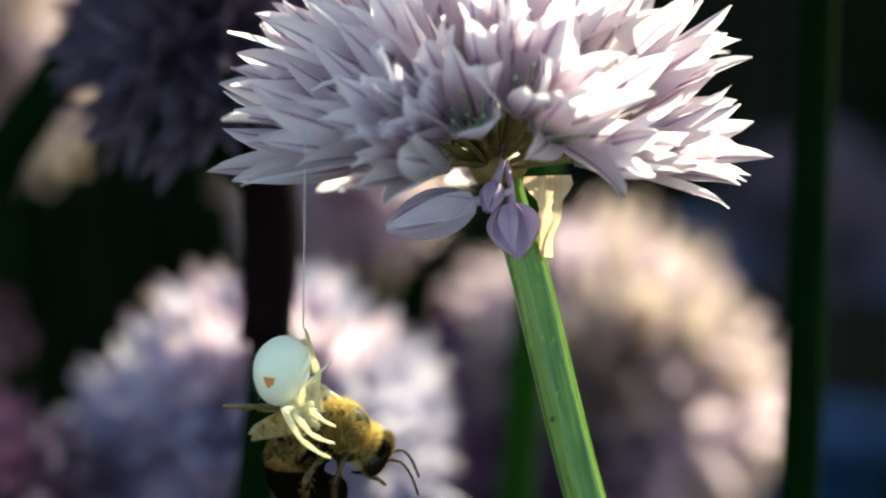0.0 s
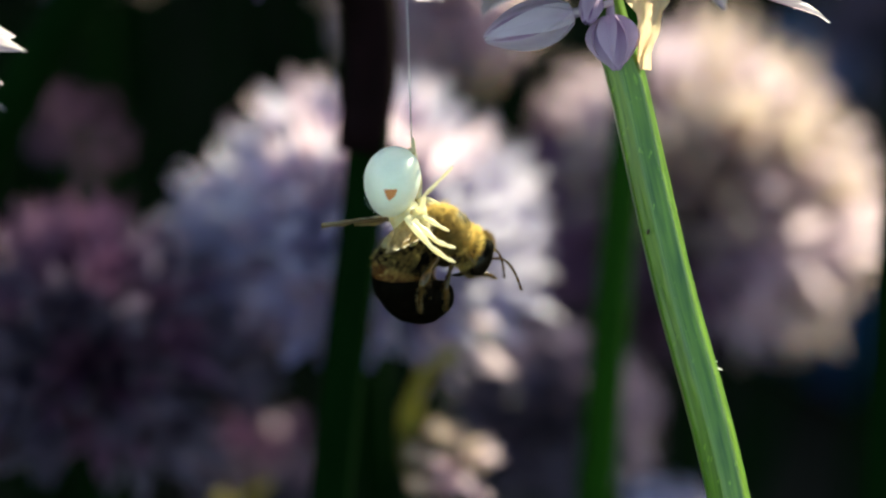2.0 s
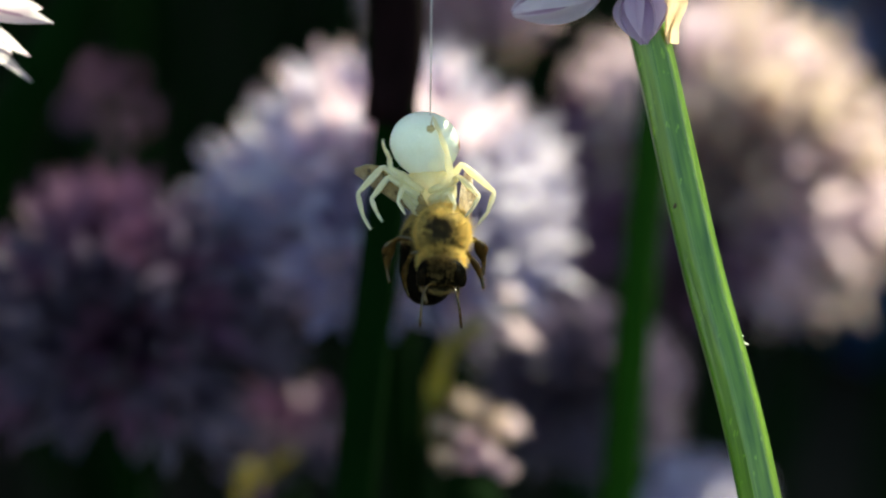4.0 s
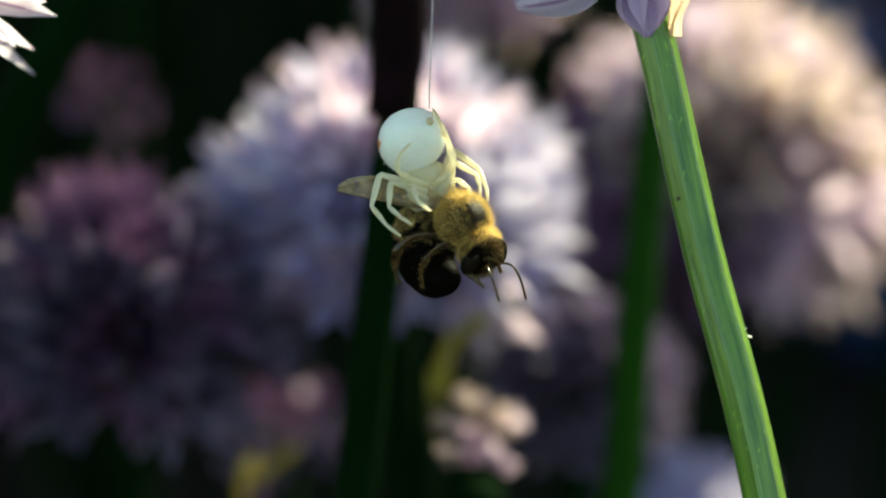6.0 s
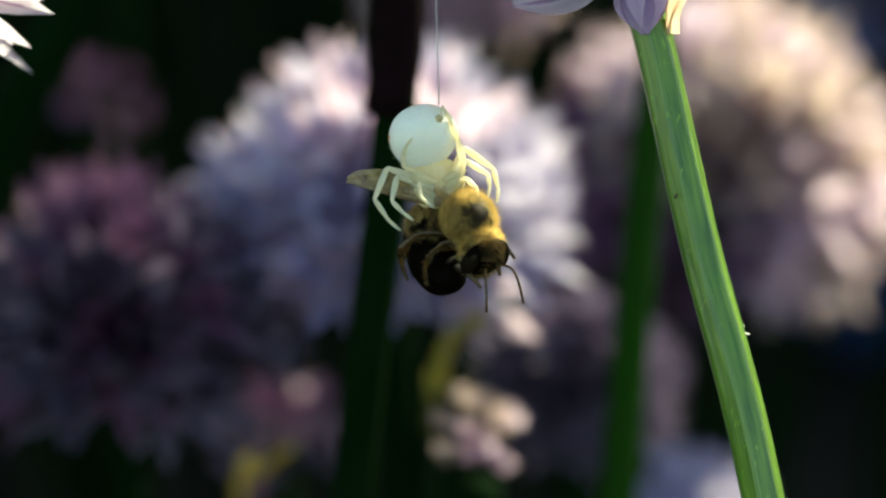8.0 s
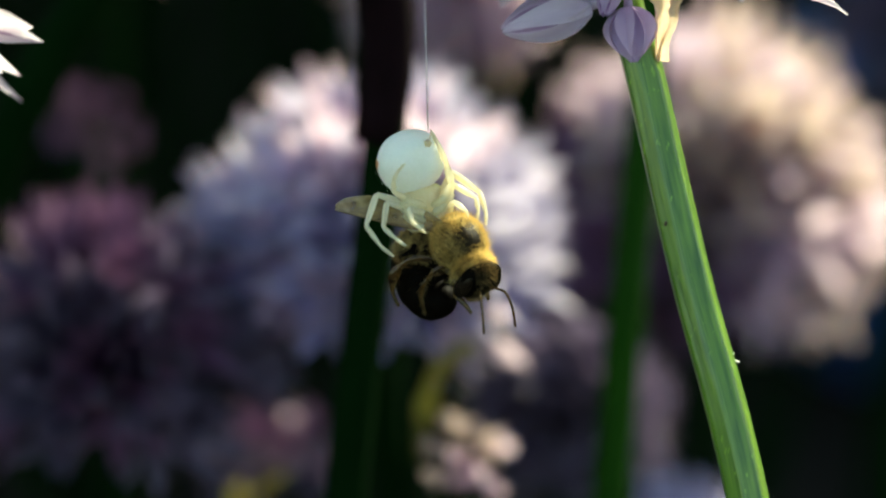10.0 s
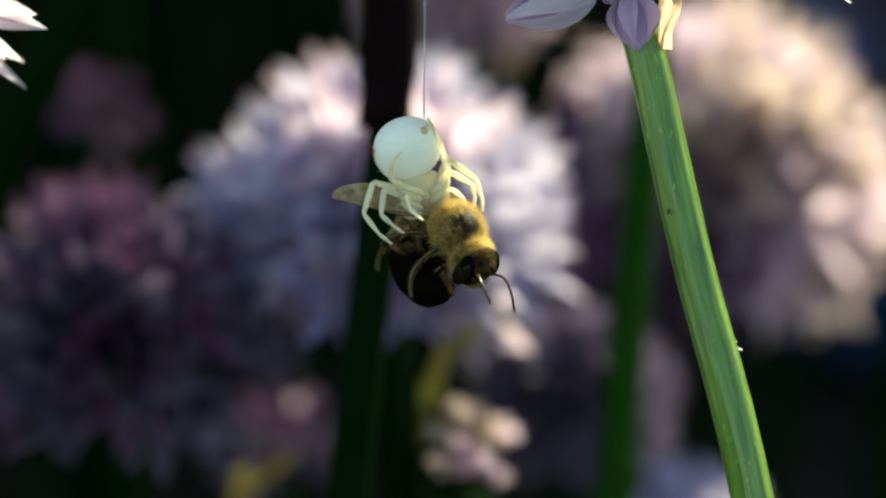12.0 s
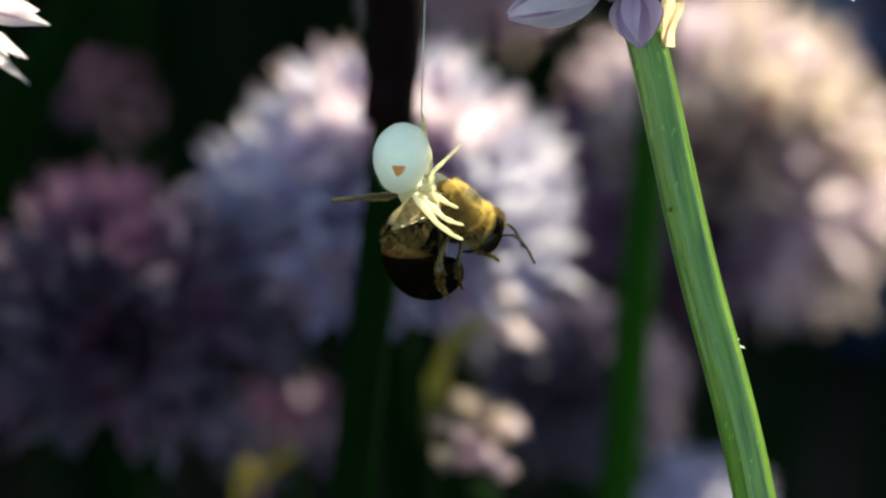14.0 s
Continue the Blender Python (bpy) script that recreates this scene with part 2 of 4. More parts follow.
def tube(bm, pts, radii, sides=10, flat=1.0, cap=True, ridges=0.0):
    """A round body swept along points (millimetres), with uv: around and along."""
    uvl = bm.loops.layers.uv.verify()
    pts = [Vector(p) for p in pts]
    n = len(pts)
    rings = []
    ref = None
    run = 0.0
    runs = []
    for i, p in enumerate(pts):
        tan = (pts[min(i + 1, n - 1)] - pts[max(i - 1, 0)]).normalized()
        if ref is None:
            ref = tan.orthogonal().normalized()
        side = (ref - tan * ref.dot(tan)).normalized()
        ref = side
        up = tan.cross(side)
        r = radii[i] if isinstance(radii, (list, tuple)) else radii
        ring = []
        for k in range(sides):
            a = 2 * math.pi * k / sides
            rr = r * (1 + ridges * (1 if k % 2 else -1))
            ring.append(bm.verts.new((p + side * math.cos(a) * rr + up * math.sin(a) * rr * flat) * MM))
        rings.append(ring)
        if i:
            run += (p - pts[i - 1]).length
        runs.append(run)
    for i in range(n - 1):
        for k in range(sides):
            k2 = (k + 1) % sides
            fc = bm.faces.new((rings[i][k], rings[i][k2], rings[i + 1][k2], rings[i + 1][k]))
            for lp, (uu, vv) in zip(fc.loops, ((k, i), (k + 1, i), (k + 1, i + 1), (k, i + 1))):
                lp[uvl].uv = (uu / sides, runs[vv] * 0.1)
    if cap:
        bm.faces.new(list(reversed(rings[0])))
        bm.faces.new(rings[-1])
    return rings


def facets(bm, pts, radii, count, turn):
    """A stem with flat faces and narrow rounded edges."""
    rings = tube(bm, pts, radii, count * 3)
    for ring in rings:
        mid = sum((v.co for v in ring), Vector()) / len(ring)
        arms = [v.co - mid for v in ring]
        r = arms[0].length
        tan = arms[0].cross(arms[count * 3 // 4]).normalized()
        e1 = (Vector((1, 0, 0)) - tan * tan.x).normalized()
        e2 = tan.cross(e1)
        for k, v in enumerate(ring):
            corner = 2 * math.pi * (k // 3) / count + turn
            a = corner + (-0.13, 0.0, 0.13)[k % 3]
            g = (0.985, 1.0, 0.985)[k % 3]
            v.co = mid + (e1 * math.cos(a) + e2 * math.sin(a)) * r * g


def curve_pts(ctrl, n):
    """Smooth points through control points."""
    c = [Vector(p) for p in ctrl]
    c = [c[0] * 2 - c[1]] + c + [c[-1] * 2 - c[-2]]
    out = []
    segs = len(c) - 3
    for i in range(n + 1):
        s = i / n * segs
        k = min(int(s), segs - 1)
        t = s - k
        p0, p1, p2, p3 = c[k:k + 4]
        out.append(0.5 * ((2 * p1) + (p2 - p0) * t + (2 * p0 - 5 * p1 + 4 * p2 - p3) * t * t + (3 * p1 - p0 - 3 * p2 + p3) * t * t * t))
    return out


def blob(bm, centre, semi, turn=None, seg=20, rings=14, bumpy=0.0, bump_size=1.0, shape=None):
    """An egg-like body: semi axes in millimetres, turn: a 3x3 or Euler; shape(s) scales the girth along its z."""
    turn = turn or Matrix.Identity(3)
    cols = []
    centre = Vector(centre)
    for j in range(1, rings):
        th = math.pi * j / rings
        row = []
        for k in range(seg):
            ph = 2 * math.pi * k / seg
            d = Vector((math.sin(th) * math.cos(ph), math.sin(th) * math.sin(ph), math.cos(th)))
            g = shape(d.z) if shape else 1.0
            w = 1 + bumpy * noise.noise(d * bump_size + centre)
            row.append(bm.verts.new((centre + turn @ Vector((d.x * semi[0] * g * w, d.y * semi[1] * g * w, d.z * semi[2] * w))) * MM))
        cols.append(row)
    top = bm.verts.new((centre + turn @ Vector((0, 0, semi[2]))) * MM)
    low = bm.verts.new((centre + turn @ Vector((0, 0, -semi[2]))) * MM)
    for j in range(len(cols) - 1):
        for k in range(seg):
            k2 = (k + 1) % seg
            bm.faces.new((cols[j][k], cols[j + 1][k], cols[j + 1][k2], cols[j][k2]))
    for k in range(seg):
        k2 = (k + 1) % seg
        bm.faces.new((top, cols[0][k], cols[0][k2]))
        bm.faces.new((low, cols[-1][k2], cols[-1][k]))


def hairs(bm, rng, centre, semi, turn, count, length, thick, lean=(0, 0, 0), keep=None):
    """Short tapering hairs on an egg-like body."""
    turn = turn or Matrix.Identity(3)
    centre = Vector(centre)
    made = 0
    while made < count:
        d = Vector((rng.gauss(0, 1), rng.gauss(0, 1), rng.gauss(0, 1))).normalized()
        if keep and not keep(d):
            continue
        made += 1
        p = centre + turn @ Vector((d.x * semi[0], d.y * semi[1], d.z * semi[2]))
        nrm = (turn @ Vector((d.x / semi[0], d.y / semi[1], d.z / semi[2]))).normalized()
        way = (nrm + Vector(lean) + Vector((rng.gauss(0, .28), rng.gauss(0, .28), rng.gauss(0, .28)))).normalized()
        side = way.cross(Vector((rng.gauss(0, 1), rng.gauss(0, 1), rng.gauss(0, 1)))).normalized() * thick
        ln = length * rng.uniform(0.6, 1.25)
        bend = Vector((rng.gauss(0, .1), rng.gauss(0, .1), -0.08)) * ln
        a, b = bm.verts.new((p - side) * MM), bm.verts.new((p + side) * MM)
        c, e = bm.verts.new((p + way * ln * .55 + side * .7) * MM), bm.verts.new((p + way * ln * .55 - side * .7) * MM)
        tip = bm.verts.new((p + way * ln + bend) * MM)
        bm.faces.new((a, b, c, e))
        bm.faces.new((e, c, tip))


# ---- chives ----


def tepal_sheet(bm, length, width, lean0, lean1, cup, twist=0.0, rows=8, cols=4, m=None, tip_curl=0.0, wave=0.0):
    """One tepal: starts at the axis, runs up z and outward along x, hollow towards the axis."""
    uvl = bm.loops.layers.uv.verify()
    grid = []
    x, z = 0.35, 0.0
    step = length / rows
    for i in range(rows + 1):
        v = i / rows
        a = lean0 + (lean1 - lean0) * v + tip_curl * max(0.0, v - 0.75) * 4
        w = width * 0.5 * (math.sin(math.pi * min(1.0, (0.10 + 0.90 * v)) ** 0.85) ** 0.75 if v < 1 else 0.0)
        w = max(w, 0.02)
        row = []
        for k in range(cols + 1):
            s = k / cols * 2 - 1
            lift = cup * w * (s * s)
            ww = wave * math.sin(v * 9 + s * 2) * abs(s)
            out = Vector((math.cos(a), 0, -math.sin(a)))
            q = Vector((x, s * w, z)) - out * (lift - ww)
            q = Matrix.Rotation(twist * v, 3, "Z") @ q
            if m is not None:
                q = m @ q
            row.append(bm.verts.new(q * MM))
        grid.append(row)
        x += math.sin(a) * step
        z += math.cos(a) * step
    for i in range(rows):
        for k in range(cols):
            fc = bm.faces.new((grid[i][k], grid[i][k + 1], grid[i + 1][k + 1], grid[i + 1][k]))
            for lp, (kk, ii) in zip(fc.loops, ((k, i), (k + 1, i), (k + 1, i + 1), (k, i + 1))):
                lp[uvl].uv = (kk / cols, ii / rows)


def floret_core(bm, stalk, rng):
    """The stalk below a floret's base."""
    tube(bm, [(rng.uniform(-.4, .4), rng.uniform(-.4, .4), -stalk * .5 * k) for k in (2, 1)] + [(0, 0, 0.2)], [0.28, 0.30, 0.42], 6)


TEPALS = {}
for kind_name, (l0, l1, cup, curl) in {"narrow": (0.30, 0.10, 0.55, 0.35), "half": (0.42, 0.30, 0.5, 0.25), "open": (0.62, 0.86, 0.4, 0.2)}.items():
    for variant in range(3):
        tb = bmesh.new()
        rg = random.Random(variant + len(kind_name) * 10)
        tepal_sheet(tb, 13.8 + rg.uniform(-1.2, 1.4), 3.7 + rg.uniform(-.4, .5), l0, l1, cup, rg.uniform(-.15, .15), 10, 6, None, curl + rg.uniform(-.2, .3), rg.uniform(0, .18))
        TEPALS[kind_name, variant] = mesh_of("tepal", tb, PETAL)

CORES = []
for variant in range(3):
    rg = random.Random(50 + variant)
    cb = bmesh.new()
    floret_core(cb, 9.5, rg)
    CORES.append(mesh_of("floret", cb, PEDICEL))

STAMENS = []
for variant in range(2):
    rg = random.Random(70 + variant)
    sb = bmesh.new()
    blob(sb, (0, 0, 1.3), (0.85, 0.85, 1.1), None, 8, 6, 0.15, 2)
    tube(sb, [(0, 0, 2.2), (0.1, 0, 4.0), (0.2, 0.1, 5.2)], [0.13, 0.10, 0.12], 5)
    for k in range(6):
        a = k * math.pi / 3 + 0.3
        c, s = math.cos(a), math.sin(a)
        ln = rg.uniform(4.6, 6.0)
        tube(sb, [(c * .7, s * .7, .4), (c * 1.2, s * 1.2, ln * .5), (c * 1.5, s * 1.5, ln)], [0.2, 0.14, 0.08], 5)
        blob(sb, (c * 1.55, s * 1.55, ln + .1), (0.28, 0.28, 0.45), None, 6, 5)
    STAMENS.append(mesh_of("pistil", sb, OVARY))


def far_floret(material, seed, spread):
    """A whole floret in one mesh, for the heads that stay far behind."""
    rg = random.Random(seed)
    fb = bmesh.new()
    tube(fb, [(0, 0, -9), (rg.uniform(-.3, .3), 0, -4.5), (0, 0, 0.3)], [0.25, 0.28, 0.4], 5)
    for k in range(6):
        a = k * math.pi / 3 + rg.uniform(-.15, .15)
        tepal_sheet(fb, 11.5 + rg.uniform(-1.5, 1.5), 3.3, 0.35 + spread * .3 + rg.uniform(-.1, .1), 0.2 + spread + rg.uniform(-.2, .2), 0.5, rg.uniform(-.2, .2), 5, 2,
                    Matrix.Rotation(a, 3, "Z"), rg.uniform(0, .5))
    return mesh_of("floret", fb, material)


FAR = {mt.name: [far_floret(mt, 100 + i, sp) for i, sp in enumerate((0.0, 0.25, 0.5, 0.1))] for mt in (PETAL, PETAL_FAR, PETAL_ROSE, PETAL_FADED, PETAL_VIOLET_SHADED, PETAL_PINK_SHADED)}


def aim(direction, spin=0.0):
    return Vector(direction).to_track_quat("Z", "Y").to_matrix().to_4x4() @ Matrix.Rotation(spin, 4, "Z")


def sphere_ways(count, low, rng, jitter=0.10):
    """Directions spread evenly over a ball down to the polar angle low (degrees)."""
    zmin = math.cos(radians(low))
    out = []
    for i in range(count):
        z = 1 - (i + 0.5) / count * (1 - zmin)
        a = i * 2.399963
        r = math.sqrt(max(0, 1 - z * z))
        out.append(Vector((r * math.cos(a) + rng.gauss(0, jitter), r * math.sin(a) + rng.gauss(0, jitter), z + rng.gauss(0, jitter))).normalized())
    return out


def far_chive(centre, radius, count, material, seed, label, foot=None, via=(), stem_r=2.2, low=125, lean=(0, 0, 1), bow=(0, 0, 0), group="chive flowers behind", stem_mat=None, core=0.0, other=None):
    """A flowering chive out of focus: scape from the ground, and a head of florets. Millimetres."""
    rng = random.Random(seed)
    c = Vector(centre)
    foot = Vector(foot or (c.x + rng.uniform(-15, 15), c.y + rng.uniform(-10, 10), 0))
    base = Matrix.Translation(foot * MM)
    plant = thing("chive_flower", base, label, "flower", group)
    rel = c - foot
    sb = bmesh.new()
    mid = rel * .55 + Vector(bow)
    way = [Vector(v) - foot for v in via] or [mid]
    tube(sb, curve_pts([(0, 0, -2), *way, rel * .97], 20), stem_r, 12)
    part("stem", sb, stem_mat or LEAF_SHADED, plant)
    if core:  # ball added inside the head to stop light passing through
        kb = bmesh.new()
        blob(kb, rel, (radius * core,) * 3, None, 20, 14, 0.12, 3)
        part("light_block", kb, SHEATH, plant, "unseen dark ball added to block light through the head")
    scale = radius / 20.0
    kinds = material if isinstance(material, tuple) else (material,)
    q = Vector(lean).to_track_quat("Z", "Y").to_matrix().to_4x4()
    for d in sphere_ways(count, low, rng):
        w = q.to_3x3() @ d
        f = rng.uniform(0.86, 1.1)
        kind = rng.choice(kinds)
        if other and w.dot(Vector(other[1]).normalized()) > rng.uniform(*other[2:]):
            kind = other[0]  # a second floret colour on one side of the head
        part("floret", rng.choice(FAR[kind.name]), None, plant, "",
             Matrix.Translation((rel + w * 8.6 * scale * f) * MM) @ aim(w, rng.uniform(0, 6)) @ Matrix.Diagonal((scale, scale, scale * f, 1)))
    return plant


def near_floret(plant, base, w, style, rng, scale=1.0, girth=1.0):
    """Stalk, pistil and six tepals, its base at a point of the plant (millimetres)."""
    core = part("floret", rng.choice(CORES), None, plant, "", Matrix.Translation(base * MM) @ aim(w, rng.uniform(0, 6)) @ Matrix.Diagonal((scale * girth, scale * girth, scale, 1)))
    part("pistil", rng.choice(STAMENS), None, core)
    for k in range(6):
        part("tepal", TEPALS[style, rng.randrange(3)], None, core, "",
             Matrix.Rotation(k * math.pi / 3 + rng.uniform(-.12, .12), 4, "Z") @ Matrix.Rotation(rng.uniform(-.10, .14), 4, "Y") @ Matrix.Scale(rng.uniform(.92, 1.06), 4))


def near_chive(centre, foot, ctrl, axis, count, low, seed, label, gaps=(), extra=(), stem_r=1.85):
    """The flowering chive in focus, florets with tepals of their own. Millimetres."""
    rng = random.Random(seed)
    c, foot = Vector(centre), Vector(foot)
    plant = thing("chive_flower", Matrix.Translation(foot * MM), label, "flower")
    pts = curve_pts([Vector(p) - foot for p in ctrl], 40)
    sb = bmesh.new()
    n = len(pts)
    facets(sb, pts, [stem_r * (1.15 - 0.25 * i / n) for i in range(n)], 7, 0.05)
    part("stem", sb, STEM, plant, "smooth waxy green stem", smooth=False)
    rel = c - foot
    rb = bmesh.new()
    blob(rb, rel, (2.4, 2.4, 2.0), None, 14, 10, 0.25, 1.5)
    part("receptacle", rb, HUSK_DRY, plant, "brownish knob where the stalks meet")
    q = Vector(axis).to_track_quat("Z", "Y").to_matrix()
    ways = [(q @ d).normalized() for d in sphere_ways(count, low, rng, 0.07)]
    ways = [(w, rng.choice(("narrow", "narrow", "narrow", "half", "half", "open"))) for w in ways if not any(w.angle(Vector(g)) < radians(a) for g, a in gaps)]
    # most front florets right of centre left out so sunlight passes into the head
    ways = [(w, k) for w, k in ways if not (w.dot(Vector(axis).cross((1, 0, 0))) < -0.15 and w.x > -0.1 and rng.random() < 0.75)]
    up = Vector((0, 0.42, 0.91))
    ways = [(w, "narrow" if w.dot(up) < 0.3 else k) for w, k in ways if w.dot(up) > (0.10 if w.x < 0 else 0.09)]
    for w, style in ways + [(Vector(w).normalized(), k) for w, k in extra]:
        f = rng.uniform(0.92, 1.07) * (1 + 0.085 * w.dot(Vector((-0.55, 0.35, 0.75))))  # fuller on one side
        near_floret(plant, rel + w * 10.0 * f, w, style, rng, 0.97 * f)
    return plant, rel


# ---- ground ----
gb = bmesh.new()
size, cells = 60.0, 60
edge_at = [math.copysign((abs(i) / 30) ** 3 * size, i) for i in range(-30, 31)]
gv = [[gb.verts.new((x, y, 0.012 * noise.noise(Vector((x * 9, y * 9, 0))) * (abs(x) + abs(y) < 3) - 0.012)) for x in edge_at] for y in edge_at]
for j in range(60):
    for i in range(60):
        gb.faces.new((gv[j][i], gv[j][i + 1], gv[j + 1][i + 1], gv[j + 1][i]))
ground = new("ground", mesh_of("ground", gb, SOIL))
tagged(ground, "dark garden soil under the chive clump", "soil", kind="structure")

# ---- unseen garden wall added far behind to keep sun off the ground ----
wb = bmesh.new()
bmesh.ops.create_cube(wb, size=1.0, matrix=Matrix.Translation((0.5, 1.72, 0.47)) @ Matrix.Diagonal((7.0, 0.22, 0.98, 1)))
bmesh.ops.create_cube(wb, size=1.0, matrix=Matrix.Translation((0.5, 1.72, 0.985)) @ Matrix.Diagonal((7.04, 0.28, 0.05, 1)))
bmesh.ops.bevel(wb, geom=wb.edges[:], offset=0.006, segments=2, affect="EDGES")
tagged(new("shade_wall", mesh_of("shade_wall", wb, WALL, smooth=False)), "unseen grey garden wall added behind the bed for shade", "wall", kind="structure")

# ---- the flower in focus ----
flower, flower_c = near_chive((16.4, 11.3, 324.3), (52, -48, 0), [(52, -48, -3), (48, -42, 120), (37, -24, 235), (28.4, -9.3, 280), (22.9, 0, 300), (18.95, 7.4, 316), (17.5, 9.7, 320.5), (16.6, 11.2, 324.0)],
                              (-0.14, 0.42, 0.90), 72, 95, 5, "pale lilac chive flower head on a green stem",
                              # third and fourth gaps added towards the sun to light spider and flower
                              gaps=[((-0.25, -0.82, 0.48), 8), ((0.5, -0.74, 0.45), 6), ((0.52, 0.84, -0.08), 31), ((0.70, 0.60, 0.38), 11), ((0.0, -0.8, -0.3), 22)],
                              extra=[((0.45, -0.68, 0.53), "open"), ((0.14, -0.70, 0.70), "half"), ((-0.08, -0.55, 0.84), "narrow"), ((-0.64, -0.62, 0.46), "half"), ((0.72, -0.62, 0.30), "narrow"), ((-0.50, -0.80, 0.34), "narrow"), ((-0.97, -0.1, 0.12), "narrow"), ((0.97, -0.20, 0.13), "half"), ((0.95, -0.20, 0.20), "narrow"), ((0.93, 0.15, 0.12), "half")])


def bud_mesh(length, girth, seed):
    bb = bmesh.new()
    for k in range(6):
        tepal_sheet(bb, length, girth * 1.3, 0.62, -0.80, 0.35, 0.0, 8, 4, Matrix.Rotation(k * math.pi / 3, 3, "Z"))
    tube(bb, [(0, 0, -3.5), (0.2, 0, -1.5), (0, 0, 0.3)], [0.3, 0.3, 0.5], 6)
    return bb


part("bud", bud_mesh(5.4, 3.7, 1), BUD, flower, "closed purple bud", Matrix.Translation((flower_c + Vector((1.0, -3.4, -2.2))) * MM) @ aim((0.12, -0.42, -0.95)))
part("bud", bud_mesh(3.2, 1.6, 2), BUD, flower, "small closed purple bud", Matrix.Translation((flower_c + Vector((-0.4, -3.4, -0.2))) * MM) @ aim((-0.25, -0.6, -0.7)))


part("bud", bud_mesh(9.0, 3.0, 3), PETAL_YOUNG, flower, "young pale lilac floret, still closed", Matrix.Translation((flower_c + Vector((-2.2, -4.0, -1.8))) * MM) @ aim((-0.95, -0.08, -0.26)))


# an old scar and a torn fibre on the stem
sb = bmesh.new()
blob(sb, Vector((20.69, 0.12, 304.64)) - Vector((52, -48, 0)), (0.15, 0.10, 0.26), Matrix.Rotation(radians(14), 3, "Y"), 10, 8, 0.3, 3)
part("scar", sb, SCAR, flower, "small dark scar")
fb = bmesh.new()
o = Vector((26.35, -3.4, 293.3)) - Vector((52, -48, 0))
tube(fb, curve_pts([o + Vector((-1.5, -.7, .1)), o + Vector((-.9, -1.1, 0.0)), o, o + Vector((.5, 0, .4))], 8), [.05, .07, .09, .1, .12, .12, .11, .1, .04], 6)
tube(fb, curve_pts([o, o + Vector((.5, 0, -.3)), o + Vector((1.0, 0, -.5))], 6), [.08, .09, .1, .1, .09, .08, .04], 6)
part("fibre", fb, SILK, flower, "torn pale fibre")


def husk_mesh():
    hb = bmesh.new()
    uvl = hb.loops.layers.uv.verify()
    rows = []
    for i in range(11):
        v = i / 10
        wdt = (1.65 * (1 - v) ** 1.2 + 0.42) * (1 + .18 * math.sin(v * 14))
        row = []
        for k in range(7):
            s = k / 6 * 2 - 1
            row.append(hb.verts.new(Vector((s * wdt + .3 * math.sin(v * 5), 0.5 * math.sin(s * 5 + v * 6) - 0.7 * s * s, -v * 7.2)) * MM))
        rows.append(row)
    for i in range(10):
        for k in range(6):
            hb.faces.new((rows[i][k], rows[i][k + 1], rows[i + 1][k + 1], rows[i + 1][k]))
    return hb


part("husk", husk_mesh(), HUSK, flower, "papery tan husk", Matrix.Translation((flower_c + Vector((4.0, -2.0, -0.2))) * MM) @ pose(0, 0, 0, -18, 4, 15))

# ---- flowers and leaves behind ----
far_chive((-59.6, 17.0, 320.2), 24, 64, PETAL, 11, "pale lilac chive flower head beside the hunted bee", foot=(-70, 10, 0), low=100, group="chive flowers beside")
far_chive((-6.4, 102.0, 253.3), 23.3, 110, (PETAL_FAR, PETAL_FAR, PETAL_FAR, PETAL_FAR, PETAL_ROSE), 21, "pale violet chive flower head with pink-tipped petals", foot=(8, 118, 0), low=94, lean=(-0.12, 0, 1), other=(PETAL_ROSE, (-0.1, -0.1, 1), 0.78, 0.96))
# plum florets on its lower left put that side's shade into the colour
far_chive((39.0, 168.8, 232.8), 26.0, 110, (PETAL_FADED, PETAL_ROSE), 22, "fading beige and pink chive flower head", foot=(42, 185, 0), core=0.30, other=(PETAL_PINK_SHADED, (-0.72, -0.35, -0.55), 0.28, 0.5))
far_chive((-37.0, 87.1, 247.5), 20, 84, (PETAL_VIOLET_SHADED, PETAL_PINK_SHADED), 23, "shaded violet chive flower head", foot=(-40, 95, 0), low=102)
dark_chive = far_chive((-9.5, 64.8, 319.1), 17, 80, PETAL_VIOLET_SHADED, 24, "shaded violet chive flower head on a dark stem", foot=(-26, 5, 0), via=((-15, 28, 160), (-9.6, 43, 246), (-4.2, 56.0, 298)), stem_r=2.3, stem_mat=LEAF_SHADED)
sb = bmesh.new()
tube(sb, [Vector(q) - Vector((-26, 5, 0)) for q in curve_pts([(-5.6, 52.6, 290), (-4.4, 55.6, 297), (-4.6, 58.5, 305), (-6.5, 62, 313)], 10)], [2.45, 2.6, 2.75, 2.85, 2.9, 2.95, 3.0, 3.0, 2.9, 2.8, 2.6], 12)
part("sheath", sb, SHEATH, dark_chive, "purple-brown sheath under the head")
far_chive((3.8, 208.5, 248.6), 17, 70, (PETAL_ROSE, PETAL_FADED), 25, "small pink chive flower head")
far_chive((4.5, 74.0, 242.5), 6.0, 11, (PETAL_ROSE, PETAL_FADED), 26, "small withering pale chive flower head", low=170)
far_chive((33.5, 131.0, 193.5), 14, 60, PETAL_FAR, 27, "pale grey-lilac chive flower head low in the clump")
far_chive((17.7, 112.0, 228.4), 13.0, 80, PETAL_VIOLET_SHADED, 28, "shaded violet chive flower head low in the clump")
far_chive((-52.5, 264.7, 250.0), 22, 70, (PETAL_ROSE, PETAL_FADED), 29, "faded beige chive flower head far back")
